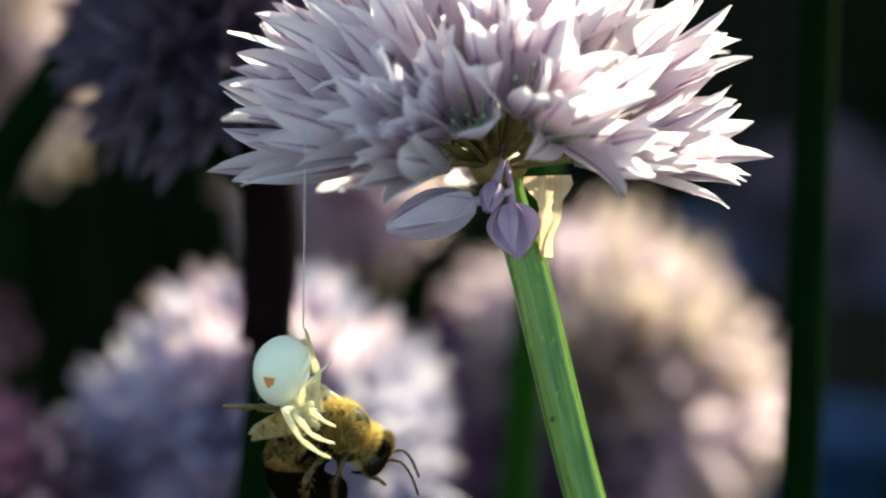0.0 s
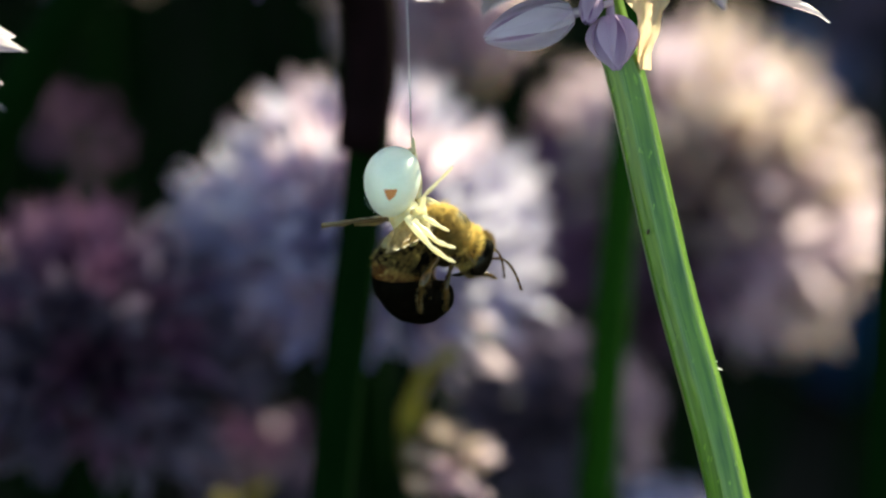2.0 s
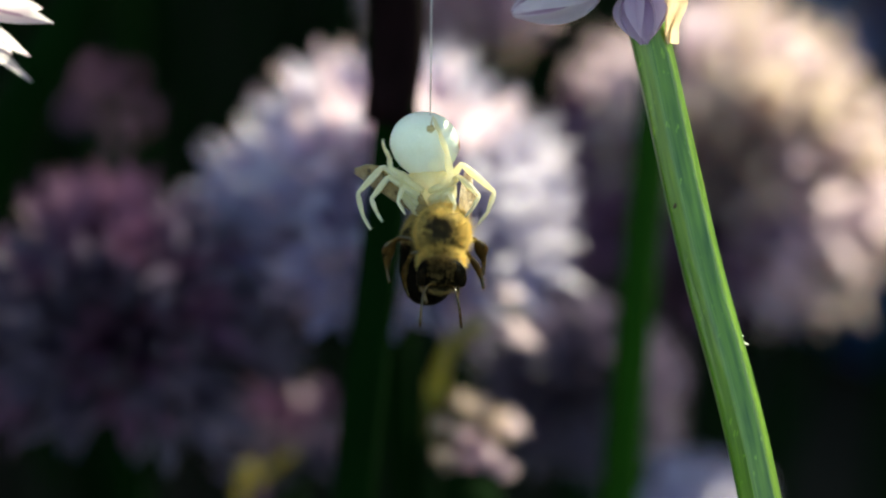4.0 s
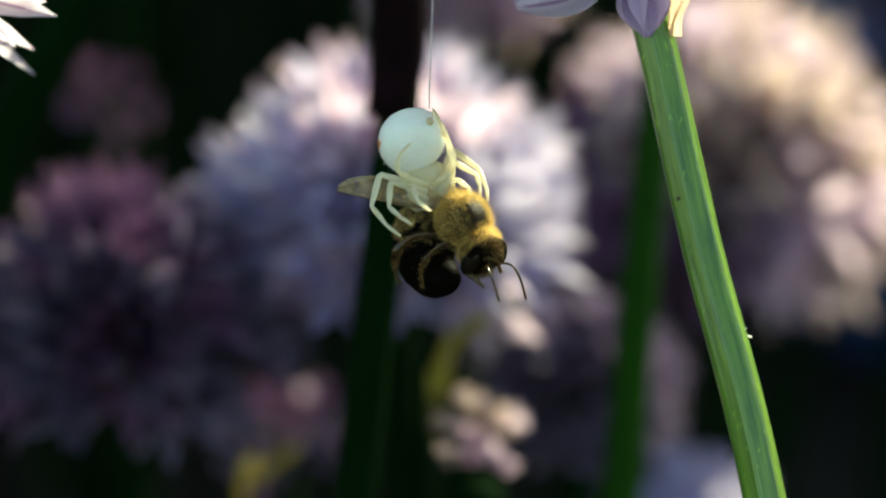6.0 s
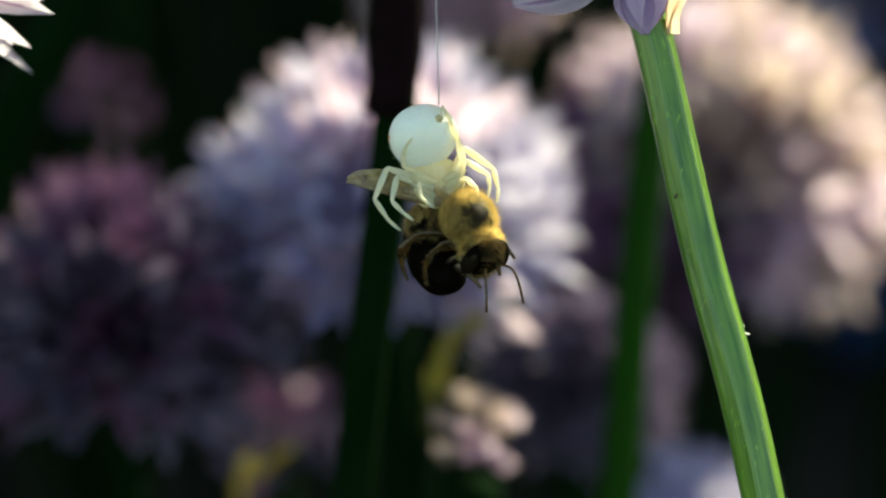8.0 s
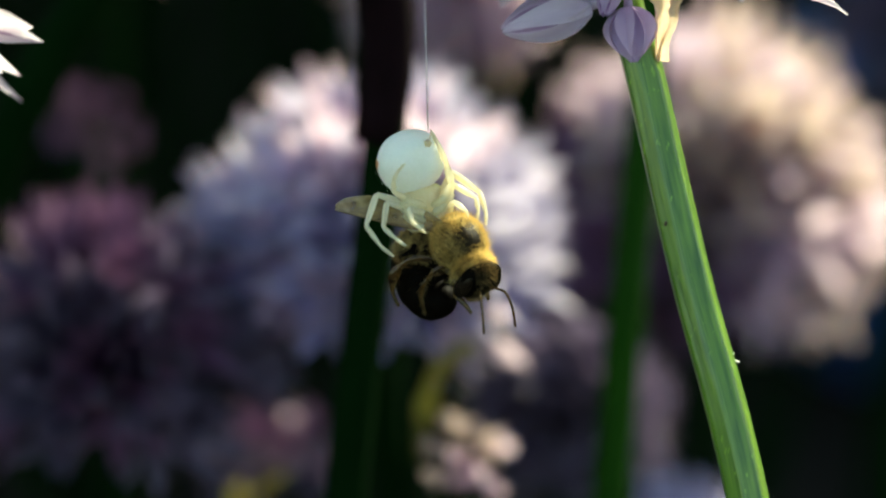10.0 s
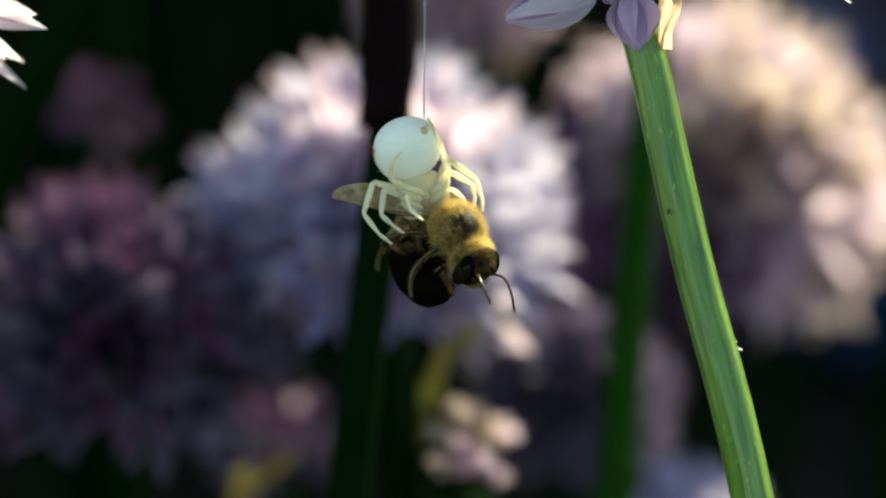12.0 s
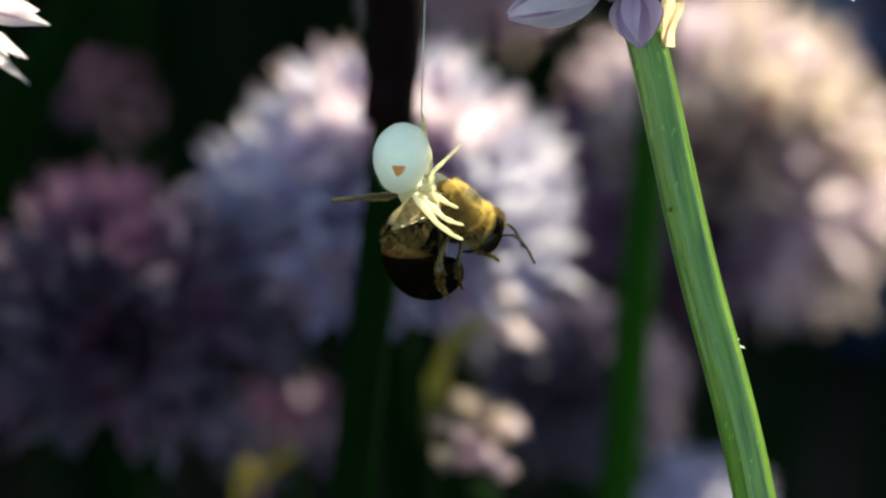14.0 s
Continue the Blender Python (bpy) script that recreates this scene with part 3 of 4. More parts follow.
far_chive((-21.5, 140.0, 206.0), 9.5, 26, (PETAL_VIOLET_SHADED, PETAL_PINK_SHADED, PETAL_PINK_SHADED, PETAL_VIOLET_SHADED, PETAL_VIOLET_SHADED, PETAL_ROSE), 34, "shaded violet and pink chive flower head low in the clump")
far_chive((-51.2, 219.3, 222.0), 9, 7, PETAL_PINK_SHADED, 30, "dark pink chive flower head far back")
far_chive((96.5, 361.0, 183.0), 20, 60, PETAL_VIOLET_SHADED, 32, "shaded violet chive flower head far back")


def leaf(points, radii, label, material=None):
    """A hollow chive leaf, tapering to its tip. Millimetres."""
    p0 = Vector(points[0])
    pts = curve_pts([Vector(p) - p0 for p in points], 24)
    n = len(pts) - 1
    rr = [radii[0] + (radii[1] - radii[0]) * i / n for i in range(n + 1)]
    lb = bmesh.new()
    tube(lb, pts, rr, 12)
    ob = new("chive_leaf", mesh_of("chive_leaf", lb, material or STEM_FAR))
    ob.matrix_basis = Matrix.Translation(p0 * MM)
    return tagged(ob, label, "leaf", "upright chive leaves")


leaf([(11.3, 40, -3), (16.3, 56.0, 162.1), (20.5, 74.4, 233.8), (24.6, 91.8, 277.9), (26.3, 98.0, 294.6)], (2.6, 1.8), "upright bright green hollow chive leaf")
leaf([(44, 10, -3), (47, 35, 180), (50.3, 51, 265.8), (53.9, 76.2, 319.7), (56, 88, 345)], (2.4, 2.0), "thick shaded green chive leaf standing upright", LEAF_SHADED)
leaf([(-92, 60, -3), (-72, 68, 200), (-50.4, 76.1, 272.2), (-26.9, 92.8, 308), (-14, 100, 325)], (3.2, 2.6), "shaded green chive leaf leaning over", LEAF_SHADED)
leaf([(-5.0, 86, -3), (-2.0, 84, 150), (-1.0, 82.0, 238.6), (0.0, 82.0, 243.8), (0.3, 82.0, 248.2), (2.9, 80.0, 252.5), (4.8, 79.0, 254.0)], (0.9, 0.8), "chive leaf bending over, withered yellow at its tip", tip_yellowed("yellow_tipped_leaf", 24.6))
leaf([(-30.4, 98, -3), (-27.4, 96, 150), (-24.4, 95.0, 220.9), (-22.2, 95.0, 224.8), (-19.4, 94.0, 228.1), (-17.3, 93.0, 229.8)], (0.8, 0.5), "green chive leaf bending over, yellow at its tip", tip_yellowed("yellowing_leaf", 22.6))


rng_l = random.Random(4)
lb = bmesh.new()
for i in range(700):
    x, y = rng_l.uniform(-330, 330), rng_l.uniform(95, 900)
    if x > 40 and 380 < y < 720:
        continue
    hgt = rng_l.uniform(60, 140) if y < 260 else rng_l.uniform(110, 215)
    dx, dy = rng_l.gauss(0, 28), rng_l.gauss(0, 28)
    r = rng_l.uniform(1.3, 2.4)
    tube(lb, [(x, y, -5), (x + dx * .3, y + dy * .3, hgt * .5), (x + dx, y + dy, hgt)], [r, r * .85, 0.3], 5)
leaves = new("chive_leaves", mesh_of("chive_leaves", lb, LEAF_SHADED))
tagged(leaves, "dense shaded green chive leaves filling the clump", "leaves", kind="stuff")

# ---- the pot beyond the clump ----
pot = thing("plant_pot", Matrix.Translation((0.150, 0.630, -0.008)), "dark blue glazed low plant pot on the soil", "pot")
PROFILE = [(52, 0), (56, 3), (66, 30), (72, 52), (77, 54), (79, 58), (78, 63), (74, 64), (70, 61), (69, 52), (62, 20), (50, 8), (0, 8)]
pb = bmesh.new()
prev = None
for r, z in PROFILE:
    ring = [pb.verts.new(Vector((r * math.cos(k * math.pi / 24), r * math.sin(k * math.pi / 24), z)) * MM) for k in range(48)] if r else [pb.verts.new(Vector((0, 0, z)) * MM)]
    if prev:
        for k in range(48):
            k2 = (k + 1) % 48
            if len(ring) == 1:
                pb.faces.new((prev[k], prev[k2], ring[0]))
            else:
                pb.faces.new((prev[k], prev[k2], ring[k2], ring[k]))
    prev = ring
part("vessel", pb, POT_GLAZE, pot)
sb = bmesh.new()
blob(sb, (0, 0, 44), (64, 64, 7), None, 32, 10, 0.12, 5)
part("soil", sb, SOIL, pot, "dark soil filling the pot")

# ---- silk ----
HANG = Vector((0.0, 0.0, 312.2))  # where the thread meets the spider, at rest
LINE = 18.6
tb = bmesh.new()
tube(tb, [(0, 0, -LINE), (0, 0, -12), (0, 0, 0)], [0.07, 0.055, 0.05], 6)
thread = new("silk_thread", mesh_of("silk_thread", tb, SILK))
thread.matrix_basis = Matrix.Translation((HANG + Vector((-0.6, 0, LINE + 1.4))) * MM)
tagged(thread, "fine pale silk thread hanging from the flower", "thread")

# ---- the crab spider, head down, its belly towards x; millimetres ----
GRIP = Vector((0.51, 0.93, 6.2))  # its spinnerets, which hang on the thread
spider = thing("crab_spider", Matrix.Translation((HANG - GRIP) * MM), "white crab spider with orange spots hanging head down, gripping a bee", "spider")
SP_C, SP_S, SP_T = Vector((-1.15, 0.0, 3.85)), (2.62, 3.05, 3.15), Matrix.Rotation(radians(14), 3, "Y")
sb = bmesh.new()
blob(sb, SP_C, SP_S, SP_T, 40, 28, 0.02, 3, lambda s: 1 + 0.12 * s - 0.05 * s * s)
for v in sb.verts:  # the belly side is flatter than the back
    q = SP_T.transposed() @ (v.co / MM - SP_C)
    if q.x > 0:
        q.x *= 1 - 0.14 * min(1.0, q.x / SP_S[0])
        v.co = (SP_C + SP_T @ q) * MM
abdomen = part("abdomen", sb, SPIDER_SKIN, spider, "swollen white abdomen")
rg = random.Random(8)
hb = bmesh.new()
hairs(hb, rg, SP_C, SP_S, SP_T, 260, 0.22, 0.012)
part("bristles", hb, SPIDER_SKIN, abdomen)


def spot_patch(side):
    pb = bmesh.new()
    rows = []
    for i in range(6):
        v = i / 5
        row = []
        for k in range(5):
            s = k / 4 * 2 - 1
            wd = 0.19 * (1 - v) ** 0.6 + 0.04
            d = Vector((-0.22 + s * wd + 0.10 * v, side * 1.0, 0.18 - 0.30 * v + 0.05 * s)).normalized()
            g = 1 + 0.12 * d.z - 0.05 * d.z * d.z
            row.append(pb.verts.new((SP_C + SP_T @ Vector((d.x * SP_S[0] * g, d.y * SP_S[1] * g, d.z * SP_S[2])) * 1.012) * MM))
        rows.append(row)
    for i in range(5):
        for k in range(4):
            pb.faces.new((rows[i][k], rows[i][k + 1], rows[i + 1][k + 1], rows[i + 1][k]))
    return pb


for side in (-1, 1):
    part("spot", spot_patch(side), SPIDER_SPOT, abdomen, "orange spot")
nb = bmesh.new()
for k in range(5):
    a = k * 2 * math.pi / 5
    tube(nb, [GRIP + Vector((-0.25, 0.22 * math.cos(a), 0.22 * math.sin(a))), GRIP + Vector((0.1, 0.2 * math.cos(a), 0.1 + 0.2 * math.sin(a))), GRIP + Vector((0.36, 0.1 * math.cos(a), 0.2 + 0.1 * math.sin(a)))], [0.2, 0.17, 0.07], 6)
tube(nb, [GRIP + Vector((0.3, 0.05, 0.2)), GRIP + Vector((0.25, 0.15, 0.8)), GRIP + Vector((0.1, 0.27, 1.4))], [0.05, 0.04, 0.04], 6)
part("spinnerets", nb, SPIDER_BROWN, abdomen, "brown spinnerets")
cb = bmesh.new()
CH_C = Vector((0.05, 0.75, -0.1))
blob(cb, CH_C, (1.55, 2.65, 2.4), Matrix.Rotation(radians(-16), 3, "Y"), 26, 18, 0.10, 3, lambda s: 0.90 + 0.14 * s)
blob(cb, CH_C + Vector((0.6, 0, -2.0)), (0.8, 0.95, 0.8), None, 12, 8)
thorax_sp = part("cephalothorax", cb, SPIDER_CHEST, spider, "pale yellowish head and chest")
for s in (-1, 1):
    for k in range(4):
        xb = bmesh.new()
        tube(xb, curve_pts([CH_C + Vector((1.55 - .12 * k, s * .25, -1.5 + .75 * k)), CH_C + Vector((1.75 - .16 * k, s * (1.1 + .12 * k), -.7 + .7 * k)), CH_C + Vector((0.95 - .2 * k, s * (2.2 + .1 * k), .3 + .5 * k))], 8), [.20, .30, .38, .40, .30, .38, .42, .38, .3], 8)
        part("coxa", xb, SPIDER_CHEST, thorax_sp)
eb = bmesh.new()
for yy in (-0.75, -0.28, 0.28, 0.75):
    blob(eb, CH_C + Vector((-0.65 + 0.1 * abs(yy), yy * 0.8, -1.9)), (0.1, 0.1, 0.1), None, 6, 5)
part("eyes", eb, BEE_EYE, thorax_sp)


def jointed(ctrl, thick):
    """Points and girths of a leg with near straight members and pinched joints."""
    pts, rr = [], []
    m = len(ctrl) - 1
    for j in range(m):
        p0, p1 = Vector(ctrl[j]), Vector(ctrl[j + 1])
        base = thick * (1.0 - 0.68 * j / m)
        nxt = thick * (1.0 - 0.68 * (j + 1) / m)
        for v, g in ((0.06, 0.82), (0.2, 1.0), (0.45, 1.12), (0.7, 1.0), (0.88, 0.84), (0.96, 0.80)):
            pts.append(p0.lerp(p1, v))
            rr.append((base + (nxt - base) * v) * g)
    pts[0] = Vector(ctrl[0])
    pts.append(Vector(ctrl[-1]))
    rr.append(rr[-1] * 0.5)
    return pts, rr


def spider_leg(ctrl, thick):
    b = bmesh.new()
    pts, rr = jointed(ctrl, thick)
    n = len(pts) - 1
    tube(b, pts, rr, 9)
    r2 = random.Random(len(ctrl))
    for i in range(4, n, 1):
        d = Vector((r2.gauss(0, 1), r2.gauss(0, 1), r2.gauss(0, 1))).normalized()
        tube(b, [pts[i], pts[i] + d * 0.35], [0.02, 0.006], 3)
    return b


# hip, knee, shin joint and claw of each leg
LEGS = [
    ([(0.7, -0.3, 0.5), (-0.2, -3.6, 1.9), (1.8, -5.35, 0.0), (3.2, -4.5, -1.5), (4.0, -3.6, -2.3)], 0.37),
    ([(0.9, -0.2, 0.2), (0.5, -2.9, 1.3), (2.4, -3.95, -0.1), (3.4, -3.2, -0.9), (4.1, -2.5, -1.4)], 0.35),
    ([(1.1, 0.2, -0.2), (1.7, -1.3, 0.9), (2.9, -1.4, 0.1), (3.7, -0.5, -0.7)], 0.33),
    ([(0.6, -0.4, 0.9), (1.2, -2.5, 2.5), (1.4, -2.6, 3.7), (2.7, -2.7, 5.1), (3.9, -2.5, 6.3)], 0.30),
    ([(0.5, 2.2, 0.8), (-0.4, 3.5, 2.85), (-0.8, 6.4, 0.25), (1.2, 6.2, -0.9), (2.5, 5.65, -1.5)], 0.38),
    ([(0.7, 2.1, 0.4), (0.2, 3.4, 1.9), (0.8, 5.4, 0.5), (2.1, 5.1, -0.2), (3.0, 4.6, -0.7)], 0.34),
    ([(1.0, 1.6, 0.0), (1.8, 3.0, 0.9), (2.7, 3.7, 0.3), (3.5, 3.6, -0.4)], 0.33),
    ([(0.9, 1.9, 0.6), (1.3, 2.9, 2.4), (0.9, 2.5, 4.4), (0.75, 1.8, 6.2), (0.62, 1.2, 7.5)], 0.42),
]
for ctrl, thick in LEGS:
    part("leg", spider_leg(ctrl, thick), SPIDER_LEG, spider)
pb = bmesh.new()
for s in (-1, 1):
    tube(pb, curve_pts([CH_C + Vector((0.7, s * .5, -2.2)), CH_C + Vector((1.3, s * .9, -2.4)), CH_C + Vector((1.9, s * .7, -2.6))], 6), [0.2, .2, .2, .18, .16, .14, .1], 6)
part("palps", pb, SPIDER_LEG, spider)

# ---- the bee, heading x ----
HELD = Matrix.Translation(Vector((-0.05, 2.0, -0.08)) * MM) @ Matrix.Rotation(radians(12), 4, "Z")  # the bee in the spider's grip
bee = thing("honeybee", Matrix.Translation((HANG - GRIP) * MM) @ HELD, "brown-furred honeybee with dark curled abdomen, held by a spider", "bee")
BT_C, BT_S, BT_T = Vector((3.6, 0, -2.1)), (2.6, 2.35, 2.2), Matrix.Rotation(radians(24), 3, "Y")
tb = bmesh.new()
blob(tb, BT_C, BT_S, BT_T, 24, 16, 0.08, 1.6)
blob(tb, BT_C + Vector((-0.1, 0, -1.7)), (2.1, 1.7, 1.5), BT_T, 18, 12, 0.15, 1.8)
bee_thorax = part("thorax", tb, BEE_BROWN, bee, "dark thorax under golden fur")
rg = random.Random(9)
hb = bmesh.new()
bald = Vector((0.50, 0, 0.87)).normalized()
hairs(hb, rg, BT_C, BT_S, BT_T, 20000, 0.38, 0.008, (-0.7, 0, 0.05), lambda d: rg.random() < min(1.0, max(0.05, (math.degrees(d.angle(bald)) - 16) / 22)) * (0.55 if noise.noise(d * 2.2 + Vector((3, 1, 2))) < -0.12 else 1.0))
hairs(hb, rg, BT_C, BT_S, BT_T, 2600, 0.80, 0.008, (-0.3, 0, 0.1), lambda d: d.angle(bald) > radians(38))
part("fur", hb, BEE_FUR, bee_thorax, "golden brown fur")

# head
BH_C, BH_T = Vector((6.65, 0, -4.65)), Matrix.Rotation(radians(28), 3, "Y")
hb = bmesh.new()
blob(hb, BH_C, (1.12, 2.1, 2.05), BH_T, 22, 16, 0.06, 1.5, lambda s: 1 + 0.12 * s)
tube(hb, [BT_C + Vector((1.4, 0, -.9)), BH_C + Vector((-.5, 0, .2))], [0.8, 0.7], 8)
for s in (-1, 1):
    tube(hb, curve_pts([BH_C + BH_T @ Vector((0.2, s * .55, -1.45)), BH_C + BH_T @ Vector((0.35, s * .4, -2.0)), BH_C + BH_T @ Vector((0.25, s * .1, -2.35))], 5), [.3, .3, .26, .2, .15, .1], 6)
tube(hb, curve_pts([BH_C + BH_T @ Vector((-.1, 0, -1.5)), BH_C + BH_T @ Vector((-.4, 0, -2.3)), BH_C + BH_T @ Vector((-1.2, 0, -2.7))], 6), [.28, .26, .22, .2, .16, .12, .08], 6)
head = part("head", hb, BEE_BLACK, bee, "dark head with golden face fur")
for s in (-1, 1):
    eb = bmesh.new()
    blob(eb, BH_C + BH_T @ Vector((-0.02, s * 1.55, 0.1)), (0.88, 0.6, 1.6), BH_T @ Matrix.Rotation(radians(s * 12), 3, "X"), 16, 14)
    part("eye", eb, BEE_EYE, head, "glossy black compound eye")
fb = bmesh.new()
hairs(fb, rg, BH_C, (1.13, 1.75, 2.06), BH_T, 3000, 0.40, 0.010, (0, 0, 0), lambda d: abs(d.y) < 0.62 and (d.z > 0.45 or d.z < -0.55 or rg.random() < 0.22))
part("face_fur", fb, BEE_FUR_DARK, head, "short brown face fur")


cb = bmesh.new()
hairs(cb, rg, BT_C.lerp(BH_C, 0.70), (0.95, 1.95, 1.85), BH_T, 2600, 0.55, 0.012, (0.25, 0, 0.1), lambda d: abs(d.x) < 0.6)
part("collar_fur", cb, BEE_FUR, head, "golden fur collar behind the head")


def antenna(s):
    b = bmesh.new()
    o = BH_C + BH_T @ Vector((0.92, s * .35, -0.15))
    pts = curve_pts([(0, 0, 0), (0.7, s * .55, 0.3), (1.5, s * 1.0, 0.2), (2.3, s * 1.3, -0.9), (2.9, s * 1.5, -2.6)], 20)
    tube(b, pts, [0.10 + 0.035 * (i % 2) for i in range(21)], 7)
    return b, o


ANT = {}
for s in (-1, 1):
    b, o = antenna(s)
    ANT[s] = (part("antenna", b, BEE_LEG, head, "", Matrix.Translation(o * MM)), o)

# abdomen, curled under, in overlapping plates
SPINE = curve_pts([(2.2, -0.5, -3.2), (0.4, -0.8, -3.6), (-0.6, -1.1, -4.9), (-0.2, -1.3, -6.6), (1.1, -1.4, -7.7), (2.6, -1.4, -7.6), (3.8, -1.4, -6.8)], 36)
ab = bmesh.new()
rad = []
for i in range(37):
    s = i / 36
    env = 2.72 * math.sin(math.pi * min(1, 0.16 + s * 0.835)) ** 0.5
    step = (s * 6.5) % 1
    rad.append(env * (0.965 + 0.05 * step))
tube(ab, SPINE, rad, 28)
ab.faces.ensure_lookup_table()
me = mesh_of("abdomen", ab, BEE_BLACK, BEE_AMBER)
for p in me.polygons:
    i = p.index // 28
    s = i / 36
    if 0.30 < s < 0.34:
        p.material_index = 1
bee_abd = part("abdomen", me, None, bee, "dark brown abdomen with amber bands")
bh = bmesh.new()
for i in range(4, 34):
    s = i / 36
    edge = ((s * 6.5) % 1) > 0.72
    tan = (SPINE[i + 1] - SPINE[i - 1]).normalized()
    for k in range(16 if edge else 0):
        a = rg.uniform(0, 2 * math.pi)
        e1 = Vector((0, 1, 0))
        e2 = tan.cross(e1)
        nrm = e1 * math.cos(a) + e2 * math.sin(a)
        p = SPINE[i] + nrm * rad[i] + tan * rg.uniform(-.12, .12)
        way = (nrm * .7 + tan * .9 + Vector((rg.gauss(0, .2), rg.gauss(0, .2), rg.gauss(0, .2)))).normalized()
        side = way.cross(nrm).normalized() * 0.009
        ln = rg.uniform(.16, .34) * (1.3 if s < .25 else 1)
        bh.faces.new([bh.verts.new(q * MM) for q in (p - side, p + side, p + way * ln)])
part("band_fur", bh, BEE_FUR_DARK, bee_abd, "thin brown bands of hair")
fb = bmesh.new()
for n in range(26000):
    i = rg.randrange(1, 20)
    a = rg.uniform(0, 2 * math.pi)
    tan = (SPINE[i + 1] - SPINE[max(i - 1, 0)]).normalized()
    e1 = Vector((0, 1, 0))
    nrm = e1 * math.cos(a) + tan.cross(e1) * math.sin(a)
    p = SPINE[i] + nrm * rad[i] + tan * rg.uniform(-.2, .2)
    if p.z < -3.7 - 1.0 * rg.random() or noise.noise(p * 0.9) < 0.25 * rg.random() - 0.42:
        continue
    way = (nrm * .8 + tan * .7 + Vector((rg.gauss(0, .3), rg.gauss(0, .3), rg.gauss(0, .3)))).normalized()
    side = way.cross(nrm).normalized() * 0.011
    fb.faces.new([fb.verts.new(q * MM) for q in (p - side, p + side, p + way * rg.uniform(.35, .7))])
part("base_fur", fb, BEE_FUR_BASE, bee_abd, "longer tawny fur at the abdomen's base")


def bee_leg(ctrl, fat, s, furry):
    b = bmesh.new()
    pts = curve_pts([(x, s * y, z) for x, y, z in ctrl], 24)
    rr = []
    for i in range(25):
        v = i / 24
        r = 0.29 - 0.11 * v
        r += fat * math.exp(-((v - 0.55) / 0.12) ** 2) + 0.10 * math.exp(-((v - 0.22) / 0.10) ** 2) - 0.10 * math.exp(-((v - 0.39) / 0.04) ** 2)
        if v > 0.72:
            r = 0.20 - 0.3 * (v - 0.72) + 0.03 * (i % 2)
        rr.append(max(r, 0.07))
    tube(b, pts, rr, 9, 0.7)
    r3 = random.Random(int(fat * 100))
    for i in range(2, 24):
        for k in range(furry):
            d = Vector((r3.gauss(0, 1), r3.gauss(0, 1), r3.gauss(0, 1))).normalized()
            p = pts[i] + d * rr[i] * .8
            sd = d.orthogonal().normalized() * .015
            fc = b.faces.new([b.verts.new(q * MM) for q in (p - sd, p + sd, p + d * .36 + Vector((0, 0, -.12)))])
            fc.material_index = 1
    return mesh_of("leg", b, BEE_LEG, BEE_FUR_DARK)


BEE_LEGS = {}
for s, nm in ((1, "near"), (-1, "far")):
    for key, ctrl, fat, at, furry in (
        ("front", [(0, 0, 0), (0.6, -.9, -1.1), (0.9, -1.0, -2.3), (1.8, -.7, -3.0), (2.4, -.4, -3.7)], 0.06, (5.0, -0.8, -3.5), 8),
        ("mid", [(0, 0, 0), (-.4, -1.5, -.5), (-1.1, -2.2, -2.2), (-1.2, -2.2, -3.8), (-0.9, -1.8, -5.0)], 0.10, (4.1, -1.0, -3.7), 10),
        ("hind", [(0, 0, 0), (-1.3, -2.4, 0.2), (-2.4, -3.6, -1.1), (-2.7, -3.8, -3.1), (-2.2, -3.5, -4.5)], 0.40, (3.1, -1.1, -3.7), 14),
    ):
        if s < 0:  # those of the other side are held close
            ctrl = [(x * 0.8, y * 0.55, z * 0.85) for x, y, z in ctrl]
        o = Vector((at[0], s * at[1], at[2]))
        BEE_LEGS[key, nm] = (part("leg", bee_leg(ctrl, fat, s, furry), BEE_LEG, bee, "", Matrix.Translation(o * MM)), o)


def wing_mesh(length, width, seed):
    """Membrane along x with crumpled trailing edge, and its veins."""
    b, lines = bmesh.new(), []
    rows = []
    for i in range(15):
        t = i / 14
        lead = 0.25 * math.sin(math.pi * t)
        w = width * (0.18 + 0.82 * math.sin(math.pi * min(1, 0.05 + t * 0.88)) ** 0.8) * (1 if t < .93 else .7)
        row = []
        for k in range(6):
            s = k / 5
            row.append(b.verts.new(Vector((t * length, lead - s * w, 0.26 * math.sin(t * 9 + s * 7 + seed) * (s + t * .4))) * MM))
        rows.append(row)
    for i in range(14):
        for k in range(5):
            b.faces.new((rows[i][k], rows[i][k + 1], rows[i + 1][k + 1], rows[i + 1][k]))
    for k, upto in ((0, 14), (1, 12), (2, 11), (3, 9), (4, 8)):
        v = bmesh.new()
        tube(v, [Vector(rows[i][k].co) / MM for i in range(0, upto + 1)], 0.07 if k == 0 else 0.04, 5)
        lines.append(v)
    for i in (5, 8, 10, 12):
        v = bmesh.new()
        tube(v, [Vector(rows[i][k].co) / MM for k in range(0, 4)], 0.035, 5)
        lines.append(v)
    return b, lines


def put_wing(base, tip, face, length, width, seed):
    wm, vm = wing_mesh(length, width, seed)
    ax = (Vector(tip) - Vector(base)).normalized()
    nz = Vector(face)
    nz = (nz - ax * nz.dot(ax)).normalized()
    q = Matrix((ax, nz.cross(ax), nz)).transposed().to_4x4()
    wg = part("wing", wm, WING, bee, "smoky translucent wing", Matrix.Translation(Vector(base) * MM) @ q)
    for line in vm:
        part("vein", line, WING_VEIN, wg)


put_wing((2.6, -1.4, -0.9), (-4.1, -8.4, 0.25), (0.63, -0.63, 0.45), 9.4, 2.2, 1)
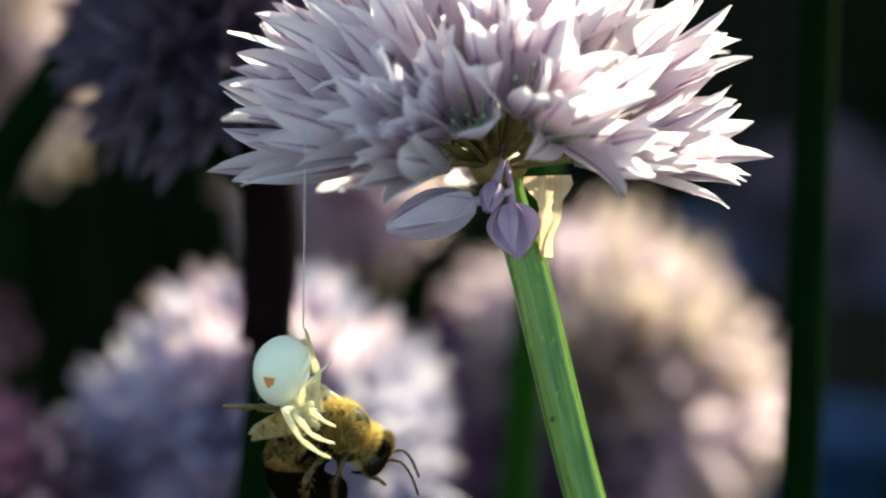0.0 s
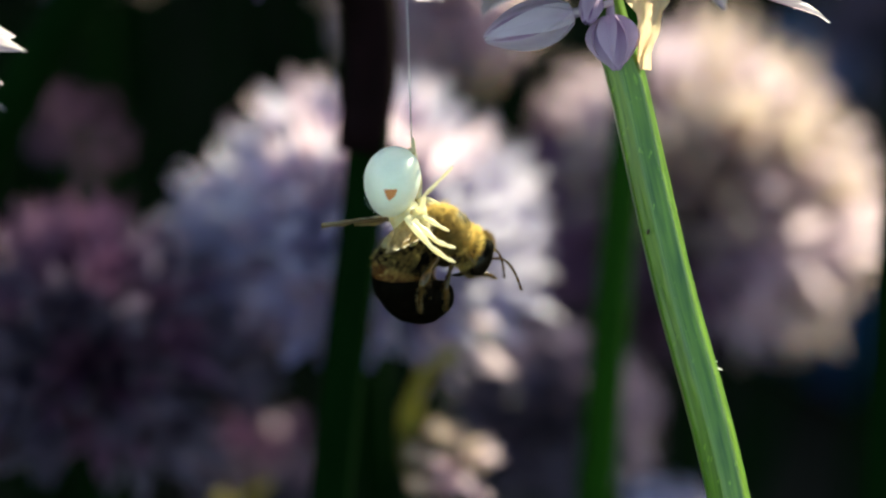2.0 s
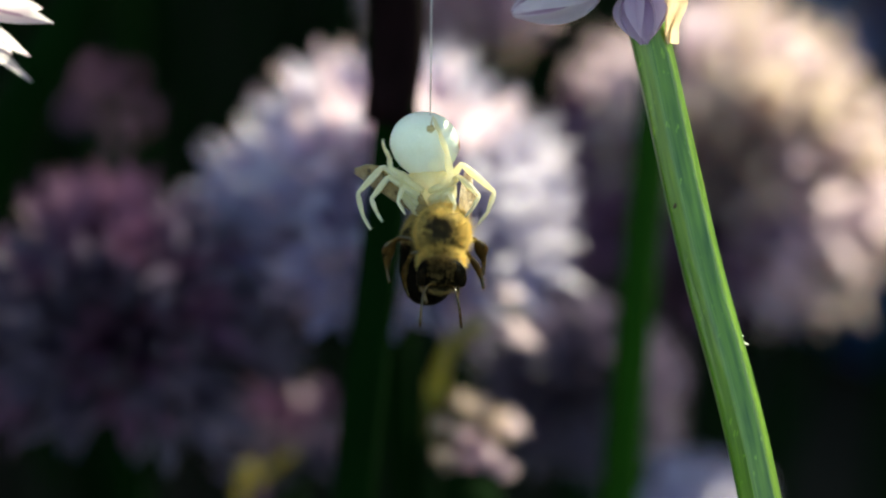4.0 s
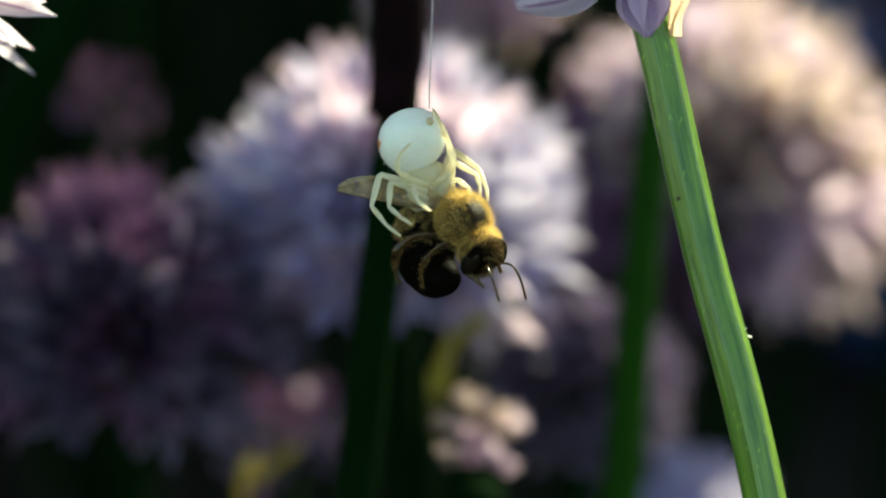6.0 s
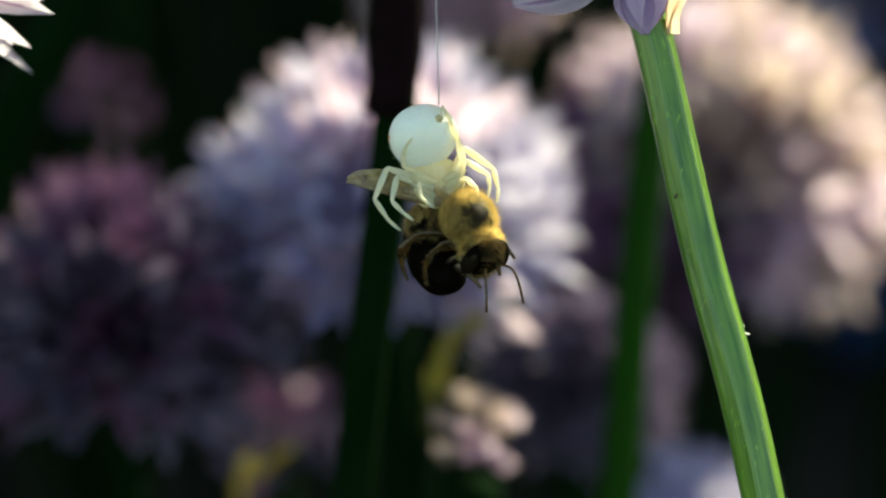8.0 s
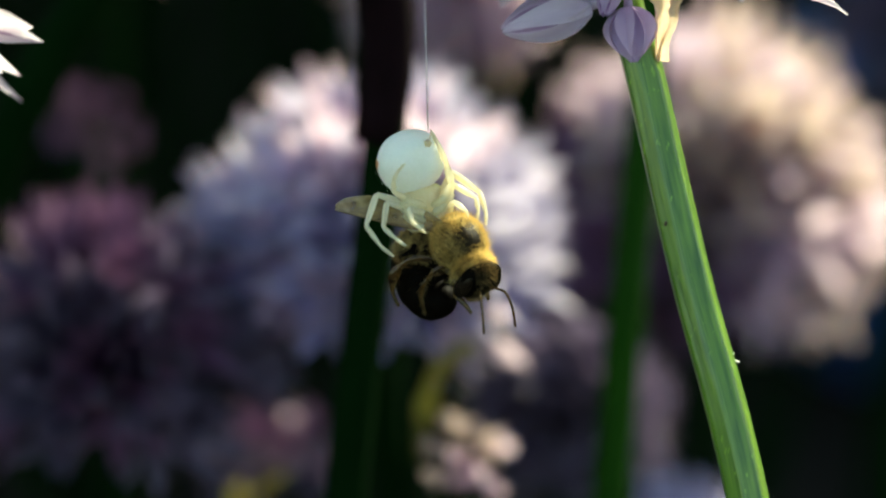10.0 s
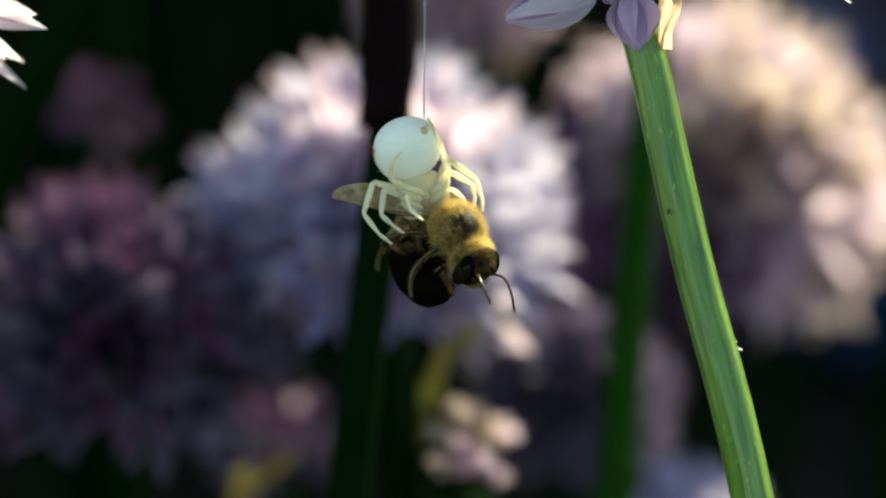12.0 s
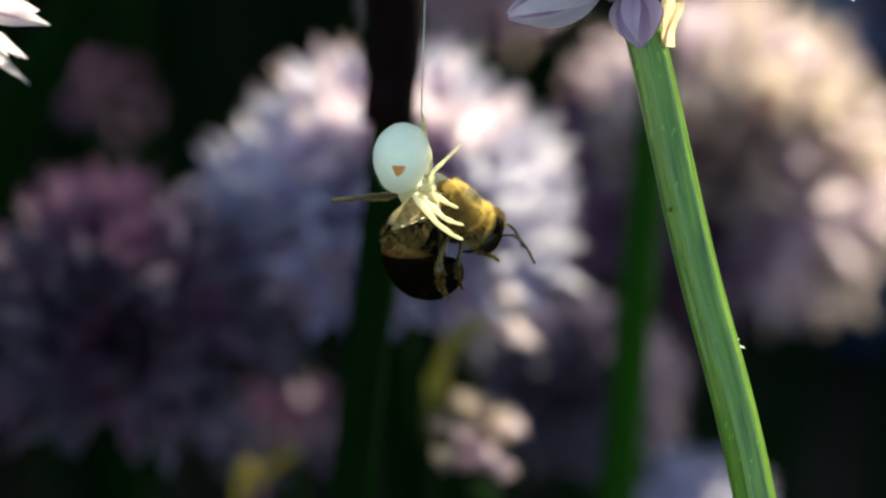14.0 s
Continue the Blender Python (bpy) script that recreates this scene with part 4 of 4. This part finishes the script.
put_wing((2.5, -1.5, -1.1), (-4.0, -7.9, 0.0), (0.63, -0.63, 0.45), 6.6, 1.5, 2)
put_wing((2.5, 1.5, -0.9), (-7.0, 1.7, -0.9), (0.0, 0.42, 0.91), 9.6, 1.5, 3)
put_wing((2.5, 1.6, -1.1), (-4.6, 1.9, -1.2), (0.0, 0.50, 0.86), 6.6, 1.2, 4)

# ---- how the pair turns on its thread ----
TURN = [(0.0, 14.7), (0.2, 49.4), (0.4, 71.2), (0.6, 86), (0.8, 86), (1.0, 76.9), (1.2, 56), (1.4, 34.2), (1.5, 24.1), (1.6, 17.5), (1.8, 8.6), (2.0, -3.5), (2.2, -11), (2.4, -11),
        (2.6, -1.2), (2.8, 12.4), (3.0, 28.5), (3.2, 53.2), (3.6, 86), (4.2, 106.6), (4.8, 102.3), (5.3, 91.4), (5.7, 74.6), (6.1, 62.1), (6.5, 61), (6.9, 65.5), (7.3, 64.4), (7.7, 63.3),
        (8.1, 75.7), (8.5, 78), (8.7, 71.2), (9.4, 62.1), (10.1, 68.9), (10.8, 63.3), (11.0, 51.3), (11.3, 42.8), (11.5, 33.3), (11.6, 38), (11.9, 61), (12.1, 73.5), (12.3, 92.8), (12.5, 105),
        (12.7, 108.2), (12.9, 109), (13.1, 105), (13.2, 96.9), (13.3, 83.3), (13.4, 66.7), (13.5, 49.4), (13.6, 29.5), (13.7, 18.6), (13.9, 2.6), (14.0, -2)]

# where the thread holds the spider, beside and above its resting place, millimetres
SWING = [(0.0, -1.05, 0.0), (0.5, -1.0, -0.05), (1.0, -0.64, -0.05), (1.5, -0.35, -0.1), (2.0, -0.1, 0.1), (2.5, -0.2, 0.1), (3.0, -0.78, -0.35), (4.2, -0.8, -0.2), (5.5, -0.92, -0.2),
         (6.0, -1.2, -0.25), (6.5, -1.03, -0.3), (7.0, -0.97, -0.2), (7.5, -0.53, -0.2), (8.0, -0.14, -0.2), (8.5, 0.11, -0.1), (9.5, -0.1, 0.05), (11.0, -0.52, 0.2), (11.5, -0.78, 0.05),
         (12.0, -0.78, 0.15), (12.5, -0.56, 0.25), (13.0, -0.55, 0.28), (13.5, -0.5, 0.35), (14.0, -1.25, 0.1)]


def swing(t):
    for (t0, x0, z0), (t1, x1, z1) in zip(SWING, SWING[1:]):
        if t <= t1:
            f = (t - t0) / (t1 - t0)
            return Vector((x0 + (x1 - x0) * f, 0, z0 + (z1 - z0) * f))
    return Vector((SWING[-1][1], 0, SWING[-1][2]))


def hung(t, a):
    """The pair's place at a time: turned by a about the thread that holds it."""
    return Matrix.Translation((HANG + swing(t)) * MM) @ Matrix.Rotation(radians(-a), 4, "Z") @ Matrix.Translation(-GRIP * MM)


def at(o, rx=0, ry=0, rz=0):
    return pose(o[0] * MM, o[1] * MM, o[2] * MM, rx, ry, rz)


def motions():
    walk(spider, [(t, hung(t, a)) for t, a in TURN])
    walk(bee, [(t, hung(t, a) @ HELD) for t, a in TURN])
    walk(thread, [(t, at(HANG + Vector((-0.6, 0, LINE + 1.4 + dz)), 0, -math.degrees(math.asin((dx + 0.6) / LINE)), 0)) for t, dx, dz in SWING])
    # the bee's legs kick, its antennae feel about
    kicks = {
        ("hind", "near"): [(0, 0, 0), (0.4, 0, 0), (0.8, -25, -10), (1.0, 0, 0), (1.8, 0, 0), (2.2, -8, 25), (2.5, -5, 12), (3.0, 0, -5), (5.3, -5, 0), (8.5, 0, 0), (11.5, 0, 0), (11.9, -26, 14),
                           (12.2, -24, 4), (12.5, -6, 0), (12.7, -18, 0), (13.0, -32, 4), (13.2, -30, 4), (13.5, -14, 34), (13.7, -5, 5), (14, 0, -14)],
        ("hind", "far"): [(0, 0, 0), (5.3, 8, 0), (8.5, 5, 0), (12.5, -6, 0), (12.8, -4, 0), (13.3, -4, 0), (14, 0, -10)],
        ("mid", "near"): [(0, 0, 0), (2.0, -12, 5), (3.0, 0, 0), (6.5, -10, 10), (11.0, 0, 0), (11.5, -5, -12), (12.5, -42, 0), (13.2, -36, 0), (13.6, 0, 8), (14, -6, -4)],
        ("mid", "far"): [(0, 0, 0), (0.6, 40, 0), (1.0, 5, 0), (3.0, 0, 0), (5.3, 62, -30), (5.7, 50, -25), (6.1, 5, 0), (7.8, 0, 0), (8.1, 48, -30), (8.5, 5, 0), (12.4, -8, 0), (12.6, 2, 0), (12.8, 70, 0), (13.0, -4, 0),
                         (13.3, 0, -5), (13.6, 5, 0), (14, 0, 0)],
        ("front", "near"): [(0, 0, 0), (1.4, 0, -12), (2.0, 0, -10), (2.5, 0, 5), (3.0, 0, 0), (7.0, 0, -10), (8.2, 0, -8), (8.5, 0, 32), (8.9, 0, 4), (11.7, 0, 0), (12.0, 0, 36), (12.4, -5, 22), (13.4, 0, 14), (13.7, 0, -10), (14, 0, 0)],
        ("front", "far"): [(0, 0, 0), (2.2, 0, -15), (3.0, 0, 0), (5.7, 20, -20), (6.1, 0, -8), (7.7, 0, -8), (11.5, 0, 12), (12.5, -12, 8), (13.6, 0, -12), (14, 0, 0)],
    }
    for key, rows in kicks.items():
        ob, o = BEE_LEGS[key]
        walk(ob, [(t, at(o, rx, ry)) for t, rx, ry in rows])
    feel = {-1: [(0, 0, 0), (1.5, 0, -6), (2.5, 0, 8), (3.2, 4, 0), (5.7, 0, 5), (6.1, 0, -22), (6.5, 0, 10), (6.9, 0, -16), (7.5, 0, -12), (7.8, 0, 8), (8.5, 0, 0), (11.0, 0, 8), (11.5, 0, 24), (11.9, 0, -18),
                 (12.1, 0, -38), (12.5, 0, -5), (13.4, 0, -35), (13.6, 0, 0), (14, 0, -6)],
            1: [(0, 0, 0), (2.0, 0, 10), (3.0, 0, 12), (6.5, 0, 4), (11.5, 0, 15), (12.5, 0, 0), (13.0, 0, -12), (14, 0, -4)]}
    for s, rows in feel.items():
        ob, o = ANT[s]
        walk(ob, [(t, at(o, rx, ry)) for t, rx, ry in rows])


motions()
